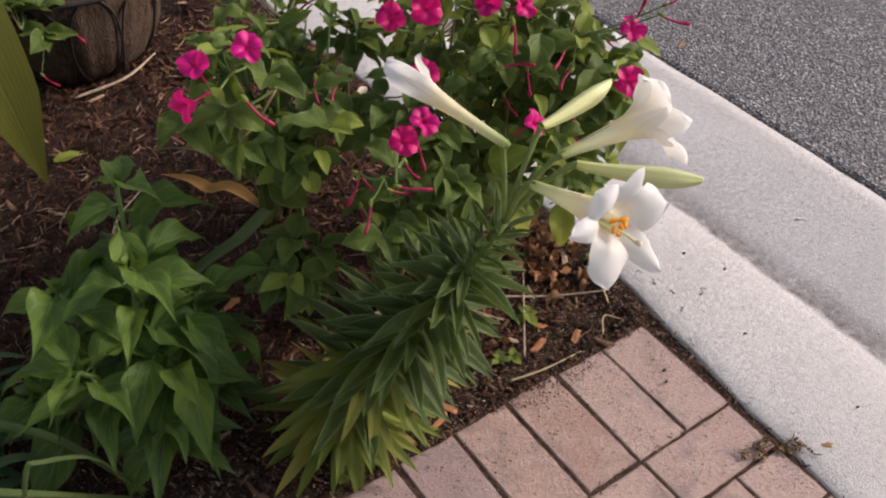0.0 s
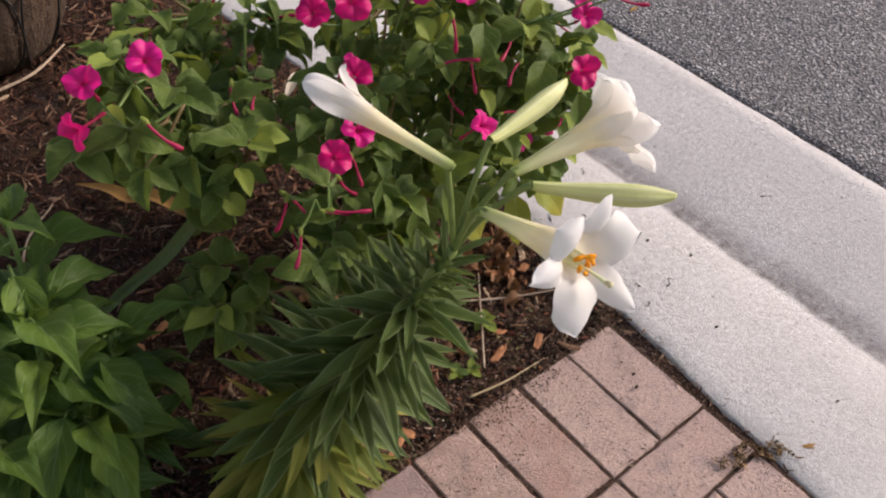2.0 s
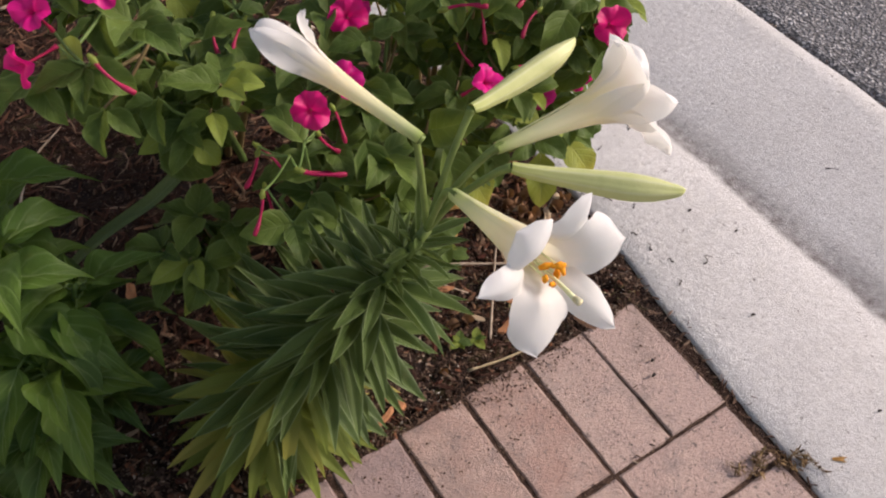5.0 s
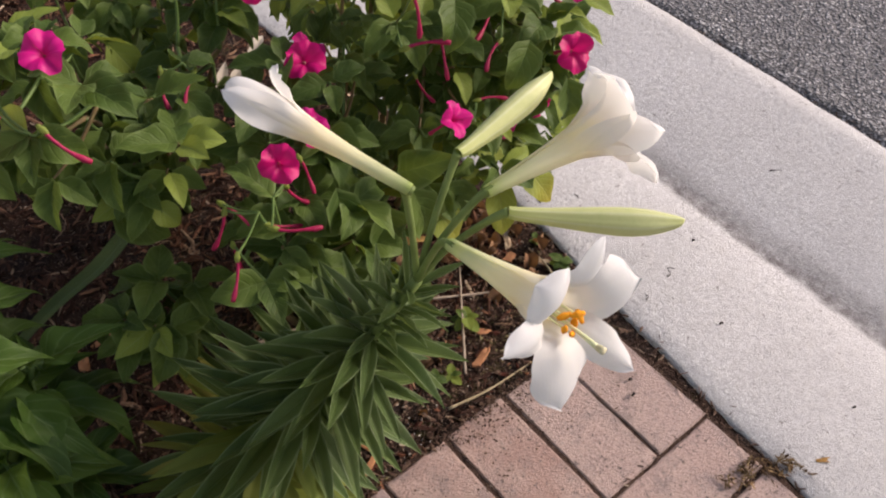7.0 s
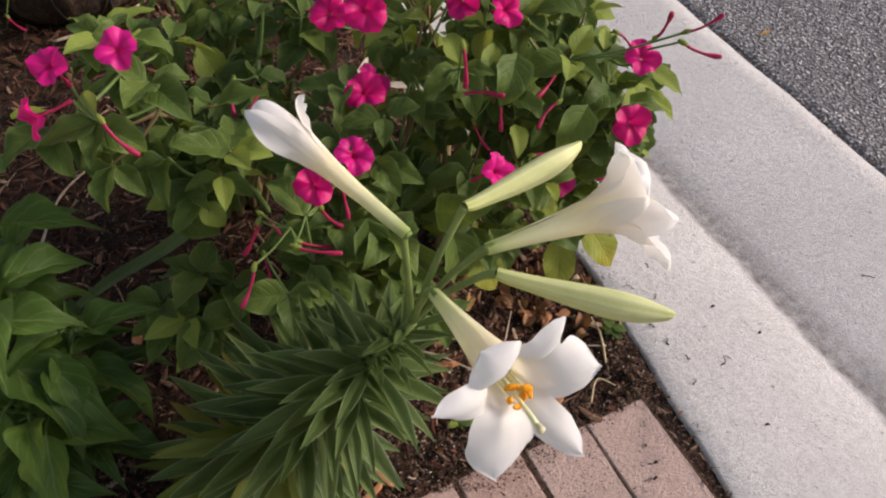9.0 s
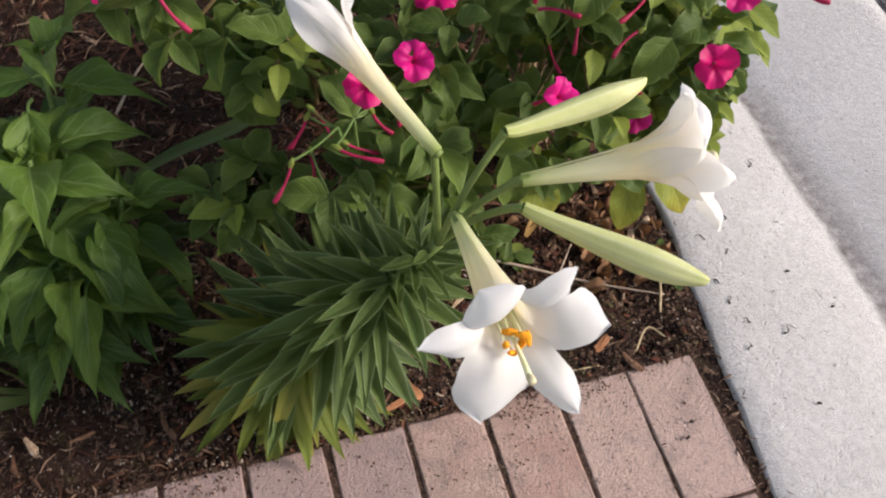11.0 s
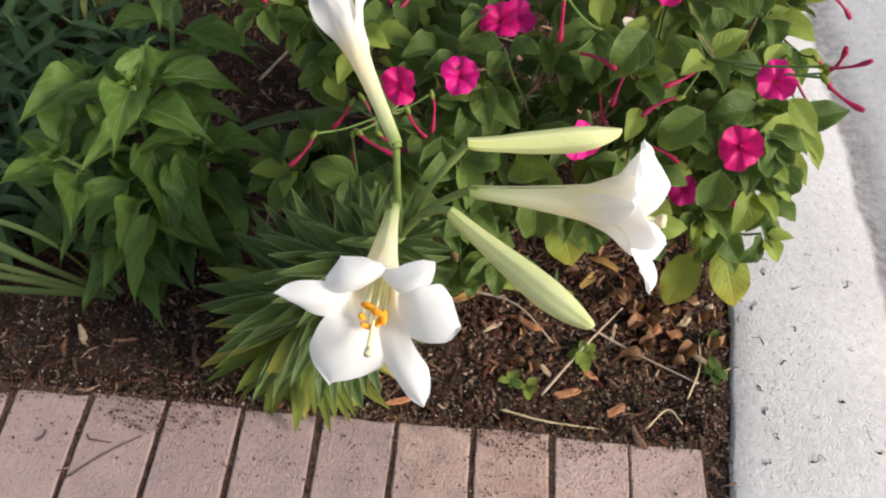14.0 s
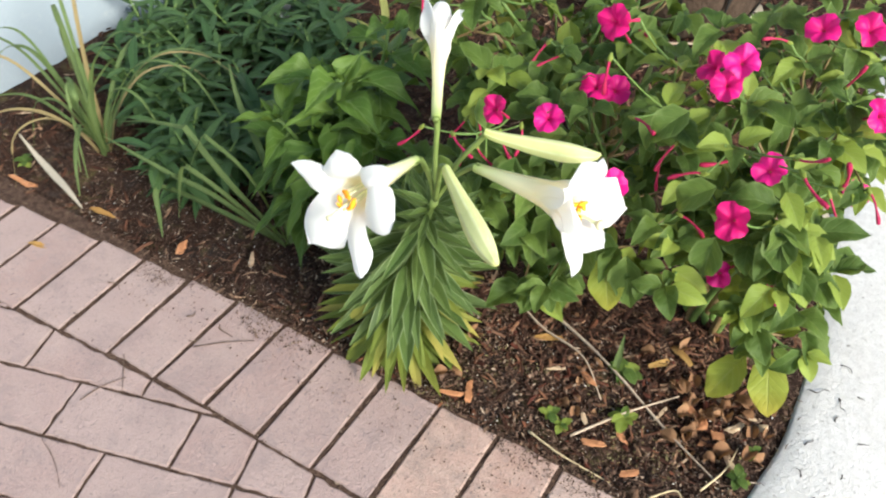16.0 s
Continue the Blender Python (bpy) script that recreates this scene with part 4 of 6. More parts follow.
bush("four_o_clock_bush", (-0.37, 0.30, 0.0), "low four o'clock bush with drooping pink flower tubes",
     [((-0.42, 0.16, 0.36), (0.10, 0.08, 0.10)), ((-0.34, 0.17, 0.30), (0.09, 0.09, 0.13)), ((-0.560, 0.240, 0.255), (0.06, 0.05, 0.045)), ((-0.33, 0.24, 0.42), (0.09, 0.08, 0.09))],
     84, 2,
     [((-0.372, 0.170, 0.470), (0.1, -0.6, 0.8), 1.0), ((-0.432, 0.130, 0.485), (-0.3, -0.7, 0.55), 0.95), ((-0.335, 0.228, 0.500), (-0.2, -0.5, 0.8), 1.05), ((-0.315, 0.255, 0.487), (0.3, -0.4, 0.8), 1.0)],
     [((-0.485, 0.155, 0.435), (-0.35, -0.2, -0.6)), ((-0.487, 0.150, 0.390), (0.0, -0.15, -1)), ((-0.455, 0.130, 0.415), (0.7, -0.3, -0.4)), ((-0.480, 0.175, 0.425), (0.4, -0.3, -0.5)), ((-0.425, 0.140, 0.445), (0.35, -0.1, -0.8)), ((-0.470, 0.090, 0.455), (0.75, -0.55, -0.2)), ((-0.512, 0.082, 0.455), (-0.4, -0.5, -0.6)), ((-0.40, 0.15, 0.46), (0.2, -0.3, -0.8))],
     22, [((-0.548, 0.280, 0.36), (0.55, -0.45, -0.45), (-0.1, -0.7, 0.7), 0.062, "g"), ((-0.385, 0.105, 0.425), (0.0, -0.25, -1), (-0.1, -0.9, 0.4), 0.066, "g"), ((-0.325, 0.110, 0.355), (0.05, -0.2, -1), (-0.1, -0.95, 0.25), 0.070, "g"), ((-0.30, 0.10, 0.42), (0.3, -0.5, 0.4), (-0.2, -0.6, 0.6), 0.06, "g"),
          ((-0.24, 0.12, 0.30), (0.3, -0.4, -0.7), (0, -0.6, 0.6), 0.06, "y"), ((-0.275, 0.115, 0.345), (0.1, -0.4, -0.8), (0, -0.8, 0.5), 0.074, "g"), ((-0.215, 0.125, 0.315), (0.3, -0.3, -0.8), (0, -0.8, 0.5), 0.066, "g")], pale=0.08)
bush("four_o_clock_bush", (-0.13, 0.40, 0.0), "spreading four o'clock bush full of magenta flowers",
     [((-0.20, 0.28, 0.45), (0.12, 0.12, 0.14)), ((-0.10, 0.22, 0.45), (0.10, 0.12, 0.12)), ((-0.06, 0.30, 0.30), (0.10, 0.14, 0.16)), ((-0.11, 0.42, 0.42), (0.12, 0.14, 0.18)), ((-0.17, 0.20, 0.36), (0.10, 0.10, 0.10)), ((-0.02, 0.23, 0.27), (0.07, 0.08, 0.10)), ((-0.055, 0.36, 0.47), (0.10, 0.14, 0.12)), ((-0.07, 0.52, 0.40), (0.12, 0.14, 0.18)), ((-0.055, 0.19, 0.41), (0.06, 0.08, 0.09)), ((-0.04, 0.64, 0.34), (0.11, 0.12, 0.18))],
     204, 2,
     [((-0.082, 0.095, 0.560), (-0.2, -0.5, 0.8), 0.9), ((-0.099, 0.068, 0.498), (-0.25, -0.85, 0.45), 1.05), ((-0.160, 0.212, 0.605), (0.1, -0.5, 0.8), 1.0), ((-0.171, 0.221, 0.564), (0.1, -0.7, 0.6), 0.95), ((-0.201, 0.266, 0.556), (-0.5, -0.5, 0.6), 1.0),
      ((-0.101, 0.349, 0.600), (-0.2, -0.6, 0.7), 1.0), ((-0.104, 0.156, 0.335), (-0.2, -0.8, 0.3), 0.9), ((-0.040, 0.158, 0.330), (-0.1, -0.7, -0.2), 0.95), ((-0.246, 0.089, 0.469), (0.3, -0.6, 0.6), 0.95), ((-0.328, 0.237, 0.592), (-0.3, -0.8, 0.3), 1.1),
      ((0.011, 0.338, 0.395), (0.3, -0.6, 0.6), 0.9), ((-0.345, 0.298, 0.557), (-0.4, -0.5, 0.7), 1.0), ((-0.05, 0.38, 0.60), (0.2, -0.4, 0.8), 1.05), ((-0.16, 0.43, 0.62), (-0.2, -0.4, 0.8), 1.0), ((0.0, 0.28, 0.55), (0.5, -0.5, 0.5), 1.0), ((-0.10, 0.52, 0.60), (0.1, -0.5, 0.8), 1.0)],
     [((-0.284, 0.115, 0.62), (0.05, -0.3, -0.9)), ((-0.124, 0.175, 0.51), (-0.6, -0.4, -0.4)), ((-0.06, 0.07, 0.60), (0.6, -0.3, 0.3)), ((-0.05, 0.08, 0.58), (0.7, -0.5, -0.4)), ((-0.20, 0.17, 0.50), (-0.3, -0.6, -0.5)), ((-0.22, 0.19, 0.45), (0.2, -0.5, -0.8)),
      ((-0.02, 0.20, 0.48), (0.5, -0.3, -0.6)), ((0.02, 0.26, 0.46), (0.6, -0.3, -0.5)), ((-0.15, 0.13, 0.50), (-0.8, -0.3, -0.1)), ((-0.17, 0.14, 0.42), (0.9, -0.2, -0.1)), ((-0.01, 0.16, 0.52), (0.1, -0.4, 0.8)), ((-0.26, 0.16, 0.52), (0.8, -0.4, 0.2)), ((-0.05, 0.30, 0.56), (0.2, -0.3, 0.7)), ((-0.13, 0.33, 0.58), (-0.6, -0.5, 0.3)), ((0.03, 0.32, 0.50), (0.7, 0.0, -0.4))],
     23, [((0.000, 0.190, 0.165), (0.25, -0.45, -0.5), (0.0, -0.7, 0.7), 0.066, "y"), ((-0.045, 0.200, 0.135), (-0.25, -0.45, -0.5), (-0.2, -0.7, 0.7), 0.062, "y"), ((-0.05, 0.12, 0.46), (0.35, -0.3, -0.8), (0.1, -0.9, 0.4), 0.056, "g"), ((-0.01, 0.14, 0.40), (0.3, -0.2, -0.9), (0.2, -0.9, 0.3), 0.053, "g"),
          ((-0.14, 0.10, 0.50), (-0.5, -0.3, -0.3), (-0.2, -0.6, 0.7), 0.053, "g"), ((-0.11, 0.06, 0.46), (0.0, -0.3, -0.9), (-0.1, -0.9, 0.3), 0.050, "g"), ((-0.20, 0.15, 0.55), (-0.4, -0.5, -0.3), (0, -0.5, 0.8), 0.050, "g"), ((-0.028, 0.411, 0.235), (0.2, -0.4, -0.4), (0, -0.6, 0.7), 0.06, "y"), ((-0.055, 0.10, 0.53), (0.5, -0.5, -0.3), (0, -0.4, 0.8), 0.04, "p")], pale=0.55)

# ---------------------------------------------------------------- broad-leaved plant
BROAD_SHADED = [blade("broad_leaf", ovate(0.195 + 0.030 * (i % 3), 0.30, 2.2), 30 + 20 * (i % 4), 0.2, 0.34, 120 + i, M_BROADSHADED, 14, 8, twist=(-22, 16, 0, 28)[i % 4], crease=0.55) for i in range(8)]
FRESH_LIT = [blade("broad_leaf", ovate(0.195 + 0.030 * (i % 3), 0.30, 2.2), 30 + 20 * (i % 4), 0.2, 0.34, 135 + i, M_BROADYOUNGLIT, 14, 8, twist=(-22, 16, 0, 28)[i % 4], crease=0.55) for i in range(8)]


def broad_plant():
    global R
    R = random.Random(5)
    base = Vector((-0.79, 0.26, 0.0))
    t = thing("broad_leaved_plant", base, "lush green plant with large pointed drooping leaves", "plant")
    heads = [((-0.745, 0.345, 0.400), 0.120, 7), ((-0.775, 0.245, 0.345), 0.125, 7), ((-0.880, 0.200, 0.255), 0.115, 8), ((-0.770, 0.180, 0.225), 0.110, 7), ((-0.700, 0.245, 0.260), 0.115, 7), ((-0.800, 0.140, 0.160), 0.105, 7), ((-0.86, 0.30, 0.30), 0.115, 7), ((-0.72, 0.17, 0.15), 0.10, 6), ((-0.93, 0.27, 0.16), 0.11, 6)]
    for pos, ln, n in heads:
        pos = Vector(pos)
        root = base + Vector((R.uniform(-.03, .03), R.uniform(-.03, .03), -0.015))
        part("stem", tube("stem", [root, root.lerp(pos, 0.5) + Vector((0, 0, 0.02)), pos], [0.006, 0.0048, 0.003], M_STEM, 12, 7), t)
        a0 = R.uniform(0, 6.28)
        n += 4
        for i in range(n):
            a = a0 + i * radians(137.5)
            low = i / n
            p = pos.lerp(root, 0.36 * low)
            ld = Vector((math.cos(a), math.sin(a), 0.45 - 0.75 * low + R.uniform(-.15, .15)))
            size = ln * (0.80 + 0.44 * low) * R.uniform(0.80, 1.18)
            st = p + ld.normalized() * 0.016
            part("petiole", tube("petiole", [p, p.lerp(st, 0.5) + Vector((0, 0, .002)), st], [0.0022, 0.0018, 0.0016], M_STEM, 5, 5), t)
            # upper leaves take the lit copy, lower ones the shaded copy
            part("leaf", R.choice(FRESH_LIT if pos.z > 0.22 and low < 0.55 else BROAD_SHADED), t, aim(st, ld, (R.uniform(-.25, .25), R.uniform(-.35, .15), 1), size, R.uniform(0.9, 1.1)))
        for i in range(4):
            a = a0 + 1 + i * 1.57
            part("leaf", R.choice(FRESH_LIT), t, aim(pos, (math.cos(a), math.sin(a), 1.3), (-math.cos(a), -math.sin(a), 0.6), ln * R.uniform(0.22, 0.36), 0.8))
    # large single leaves that hang out of the mass, lit look in their colour
    for pos, ld, size, kind in (((-0.758, 0.150, 0.215), (-0.10, -0.45, -0.35), 0.135, FRESH_LIT), ((-0.758, 0.262, 0.235), (0.80, 0.0, -0.10), 0.140, FRESH_LIT), ((-0.746, 0.262, 0.345), (0.75, 0.20, 0.0), 0.125, FRESH_LIT), ((-0.767, 0.290, 0.370), (-0.05, -0.55, -0.30), 0.115, FRESH_LIT),
                                ((-0.735, 0.215, 0.255), (0.35, -0.60, -0.35), 0.125, FRESH_LIT), ((-0.790, 0.185, 0.235), (-0.45, -0.50, -0.20), 0.130, FRESH_LIT)):
        pos = Vector(pos)
        stalk = pos - Vector(ld).normalized() * 0.03 - Vector((0, 0, 0.02))
        part("petiole", tube("petiole", [stalk, stalk.lerp(pos, 0.6) + Vector((0, 0, .004)), pos], [0.0024, 0.002, 0.0016], M_STEM, 5, 5), t)
        part("leaf", R.choice(kind), t, aim(pos, ld, (R.uniform(-.15, .15), -0.25, 1), size))


broad_plant()

# ---------------------------------------------------------------- strap-leaved clumps and ground cover


def strap_clump(name, base, label, leaves, mat):
    base = Vector(base)
    t = thing(name, base, label, "grass clump", "strap-leaved clumps")
    for k, (pts, w) in enumerate(leaves):
        p = [base + Vector((0.01 * math.sin(len(pts) + w * 900), 0.008 * math.cos(w * 1700), -0.01))] + [Vector(q) for q in pts]
        up = Vector((0, 0, 1)) + (p[0] - p[-1]).normalized() * 0.3
        part("leaf", long_leaf("leaf", p, [w * 0.8, w, w * 1.05, w * 0.9, w * 0.6, 0.0008], up, mat[k % len(mat)] if isinstance(mat, tuple) else mat), t, label="withered tan leaf" if isinstance(mat, tuple) and k % len(mat) == len(mat) - 1 else "")
    return t


strap_clump("strap_leaved_clump", (-0.86, 0.165, 0.0), "clump of arching pale green strap leaves, some kinked over", [
    ([(-0.956, 0.127, 0.13), (-1.035, 0.129, 0.208), (-1.050, 0.128, 0.212), (-1.126, 0.121, 0.200), (-1.205, 0.119, 0.17)], 0.0064),
    ([(-0.964, 0.115, 0.11), (-1.010, 0.094, 0.157), (-1.022, 0.092, 0.158), (-1.043, 0.092, 0.115), (-1.072, 0.092, 0.012)], 0.0058),
    ([(-0.98, 0.115, 0.09), (-1.06, 0.095, 0.12), (-1.128, 0.086, 0.14), (-1.217, 0.084, 0.155)], 0.0058),
    ([(-0.93, 0.20, 0.14), (-1.012, 0.241, 0.21), (-1.062, 0.279, 0.26)], 0.0062),
    ([(-0.96, 0.12, 0.05), (-1.094, 0.106, 0.065), (-1.104, 0.081, 0.070), (-1.088, 0.062, 0.03), (-1.064, 0.040, 0.008)], 0.0062),
    ([(-0.90, 0.13, 0.16), (-0.96, 0.11, 0.23), (-0.975, 0.105, 0.232), (-1.00, 0.09, 0.17), (-1.03, 0.07, 0.09)], 0.0050)], M_STRAP)
RS = random.Random(41)
TUFT = []
for k in range(20):
    a = RS.uniform(0, 6.28)
    o = Vector((math.cos(a) - 0.15, math.sin(a) * 0.8 + 0.15, 0))
    ln, up = RS.uniform(0.12, 0.30), RS.uniform(0.10, 0.25)
    b0 = Vector((-1.36, 0.17, 0.0))
    TUFT.append(([b0 + o * ln * 0.22 + Vector((0, 0, up * 0.55)), b0 + o * ln * 0.55 + Vector((0, 0, up)), b0 + o * ln * 0.95 + Vector((0, 0, up * 0.92)), b0 + o * ln * RS.uniform(1.1, 1.3) + Vector((0, 0, up * RS.uniform(0.10, 0.70)))], RS.uniform(0.0034, 0.0058)))
TUFT += [([(-1.29, 0.13, 0.16), (-1.22, 0.11, 0.29), (-1.18, 0.15, 0.35), (-1.19, 0.23, 0.29)], 0.0055), ([(-1.28, 0.12, 0.18), (-1.22, 0.125, 0.27), (-1.17, 0.134, 0.32)], 0.0055), ([(-1.29, 0.10, 0.19), (-1.34, 0.13, 0.21), (-1.44, 0.163, 0.15)], 0.0055), ([(-1.38, 0.20, 0.16), (-1.44, 0.26, 0.30), (-1.49, 0.32, 0.42), (-1.53, 0.35, 0.50)], 0.0040), ([(-1.38, 0.19, 0.16), (-1.41, 0.21, 0.32), (-1.43, 0.22, 0.44), (-1.44, 0.23, 0.54)], 0.0036)]
strap_clump("strap_leaved_clump", (-1.36, 0.17, 0.0), "thin arching pale strap leaves beside the wall, a few withered", TUFT, (M_STRAP, M_STRAP, M_STRAP, M_DRYSTRAP))
# broad strap leaves of the plants round the basket
strap_clump("strap_leaved_clump", (-0.445, 0.60, 0.0), "long narrow green leaves lying over dark mulch", [
    ([(-0.458, 0.585, 0.10), (-0.490, 0.572, 0.165), (-0.528, 0.610, 0.20), (-0.56, 0.70, 0.165), (-0.582, 0.807, 0.10)], 0.0075),
    ([(-0.473, 0.500, 0.12), (-0.565, 0.415, 0.16), (-0.648, 0.378, 0.17), (-0.72, 0.36, 0.14), (-0.78, 0.33, 0.08)], 0.0125),
    ([(-0.43, 0.57, 0.18), (-0.42, 0.52, 0.34), (-0.40, 0.48, 0.45)], 0.014),
    ([(-0.38, 0.58, 0.16), (-0.36, 0.56, 0.32), (-0.34, 0.56, 0.44)], 0.013)], M_STRAP)
olive = thing("strap_leaved_plant", (-0.93, 1.15, 0.0), "plant with a broad olive-yellow drooping leaf", "plant")
part("leaf", long_leaf("leaf", [(-0.91, 1.14, 0.0), (-0.93, 1.18, 0.30), (-0.88, 1.04, 0.50), (-0.815, 0.90, 0.44), (-0.785, 0.86, 0.27), (-0.770, 0.846, 0.075)], [0.02, 0.040, 0.062, 0.072, 0.056, 0.002], (-0.2, -0.9, 0.4), M_OLIVE, 26, 0.2), olive)
part("leaf", long_leaf("leaf", [(-0.93, 1.15, 0.0), (-1.02, 1.18, 0.20), (-1.13, 1.14, 0.26), (-1.22, 1.05, 0.16)], [0.02, 0.035, 0.04, 0.002], (0, -0.3, 1), M_OLIVE, 20, 0.2), olive)

COVER = [blade("cover_leaf", lance(0.088 + 0.014 * (i % 3), 0.45), 14 + 26 * (i % 3), 0.5, 0.14, 150 + i, M_COVER, 7, 4) for i in range(6)]


def cover_plant(base, n, size, rng):
    base = Vector(base)
    t = thing("ground_cover_plant", base, "low dark blue-green leafy ground cover plant", "ground cover", "ground cover plants")
    for s in range(5):
        a = rng.uniform(0, 6.28)
        top = base + Vector((math.cos(a) * 0.07, math.sin(a) * 0.07, rng.uniform(0.07, 0.15)))
        part("stem", tube("stem", [base - Vector((0, 0, .01)), base.lerp(top, 0.6) + Vector((0, 0, .01)), top], [0.003, 0.0025, 0.0015], M_STEM, 6, 5), t)
        for i in range(n):
            f = 0.3 + 0.7 * i / n
            p = base.lerp(top, f)
            b = i * 2.4 + a
            part("leaf", rng.choice(COVER), t, aim(p, (math.cos(b), math.sin(b), -0.15 + 1.5 * f * rng.random()), (rng.uniform(-.2, .2), rng.uniform(-.2, .2), 1), size * rng.uniform(0.7, 1.15)))


R2 = random.Random(31)
for cx, cy in ((-1.20, 0.30), (-1.08, 0.28), (-1.28, 0.42), (-1.13, 0.42), (-1.02, 0.40), (-1.38, 0.50), (-1.24, 0.56), (-1.10, 0.58), (-1.34, 0.64), (-1.48, 0.60), (-1.20, 0.72), (-1.03, 0.66), (-1.45, 0.40), (-1.05, 0.18), (-1.16, 0.20), (-1.54, 0.52), (-1.42, 0.74), (-1.55, 0.70), (-1.30, 0.30), (-1.38, 0.36), (-1.28, 0.80)):
    cover_plant((cx + R2.uniform(-.02, .02), cy + R2.uniform(-.02, .02), 0.0), 12, 0.092, R2)

M_VARIEG = leaf_mat("variegated_leaf", (0.20, 0.24, 0.06), (0.36, 0.36, 0.12), (0.12, 0.18, 0.05), None, 0.5, 0.3, parallel=True, vein_amt=0.6)
strap_clump("variegated_clump", (-1.08, 0.80, 0.0), "low clump of yellow-striped green leaves", [
    ([(-1.05, 0.77, 0.06), (-1.00, 0.72, 0.07), (-0.96, 0.69, 0.03)], 0.009), ([(-1.10, 0.76, 0.07), (-1.12, 0.70, 0.09), (-1.14, 0.66, 0.05)], 0.009), ([(-1.12, 0.80, 0.06), (-1.18, 0.78, 0.08), (-1.22, 0.76, 0.04)], 0.009),
    ([(-1.04, 0.81, 0.07), (-0.98, 0.80, 0.08), (-0.93, 0.78, 0.04)], 0.009), ([(-1.07, 0.76, 0.08), (-1.06, 0.70, 0.11), (-1.05, 0.66, 0.08)], 0.008), ([(-1.10, 0.84, 0.08), (-1.14, 0.88, 0.12), (-1.18, 0.91, 0.11)], 0.009)], M_VARIEG)

# ---------------------------------------------------------------- coir basket


def basket():
    c = Vector((-0.545, 1.375, 0.0))
    t = thing("wire_basket", c, "round wire basket with a brown coir liner on mulch", "planter")
    prof = [(0.02, 0.004), (0.09, 0.006), (0.135, 0.022), (0.170, 0.058), (0.192, 0.105), (0.205, 0.16), (0.212, 0.215), (0.214, 0.24), (0.204, 0.243), (0.19, 0.235), (0.17, 0.19), (0.02, 0.185)]
    prof = [(r * 1.06, z * 1.06) for r, z in prof]
    sides = 72
    verts, faces = [], []
    for k, (r, z) in enumerate(prof):
        for j in range(sides):
            a = 2 * math.pi * j / sides
            bulge = 1 - 0.030 * abs(math.cos(12 * a)) ** 6 if 1 < k < 8 else 1.0
            rr = r * bulge + noisy(a * 2, z * 9, 2.0, 0.004)
            verts.append((rr * math.cos(a), rr * math.sin(a), z))
    for k in range(len(prof) - 1):
        for j in range(sides):
            a, b = k * sides + j, k * sides + (j + 1) % sides
            faces.append((a, b, b + sides, a + sides))
    faces.append(tuple(reversed(range(sides))))
    faces.append(tuple((len(prof) - 1) * sides + j for j in range(sides)))
    part("liner", mesh_of("liner", verts, faces, M_COIR), t, Matrix.Translation(c))
    shell = prof[1:8]

    def on(a, f):
        s = f * (len(shell) - 1)
        i = min(int(s), len(shell) - 2)
        r = shell[i][0] + (shell[i + 1][0] - shell[i][0]) * (s - i) + 0.002
        z = shell[i][1] + (shell[i + 1][1] - shell[i][1]) * (s - i)
        return c + Vector((r * math.cos(a), r * math.sin(a), z))
    for j in range(12):
        a = 2 * math.pi * j / 12
        for sgn in (1, -1):
            part("wire", tube("wire", [on(a + sgn * 0.26 * math.sin(f * math.pi * 0.9), f) for f in (0, .2, .4, .6, .8, 1.0)], [0.0026, 0.0026], M_WIRE, 14, 5), t)
    for f, r in ((0.02, .003), (1.0, .004)):
        ring = [on(2 * math.pi * k / 24, f) for k in range(25)]
        part("wire_ring", tube("wire_ring", ring, [r, r], M_WIRE, 48, 6), t)
    part("potting_soil", sheet("potting_soil", -0.12, 0.12, -0.12, 0.12, 8, 8, lambda x, y: 0.195 + noisy(x, y, 30, 0.01), M_SOIL), t, Matrix.Translation(c))
    return c


basket()
bush("basket_plant", (-0.545, 1.375, 0.195), "trailing flowering plant spilling over a coir basket", [((-0.60, 1.33, 0.32), (0.14, 0.10, 0.06)), ((-0.68, 1.16, 0.24), (0.05, 0.05, 0.05))], 14, 2,
     [], [((-0.60, 1.17, 0.20), (0.5, -0.5, -0.4)), ((-0.68, 1.12, 0.14), (0.3, -0.5, -0.4))], 24, leaf=(0.035, 0.06), group="")
PET = four_limb(9)
PET.materials[0] = M_PURPLE
pet = thing("petunia", (-0.70, 1.40, 0.195), "single purple petunia bloom beside the basket rim", "flower")
part("bloom", PET, pet, aim((-0.69, 1.23, 0.30), (1, 0, 0), (-0.2, -0.8, 0.5), 1.3))
part("stem", tube("stem", [(-0.66, 1.40, 0.19), (-0.67, 1.32, 0.28), (-0.69, 1.235, 0.296)], [0.002, 0.0018, 0.0015], M_STEM, 8, 5), pet)

# ---------------------------------------------------------------- loose things on the bed


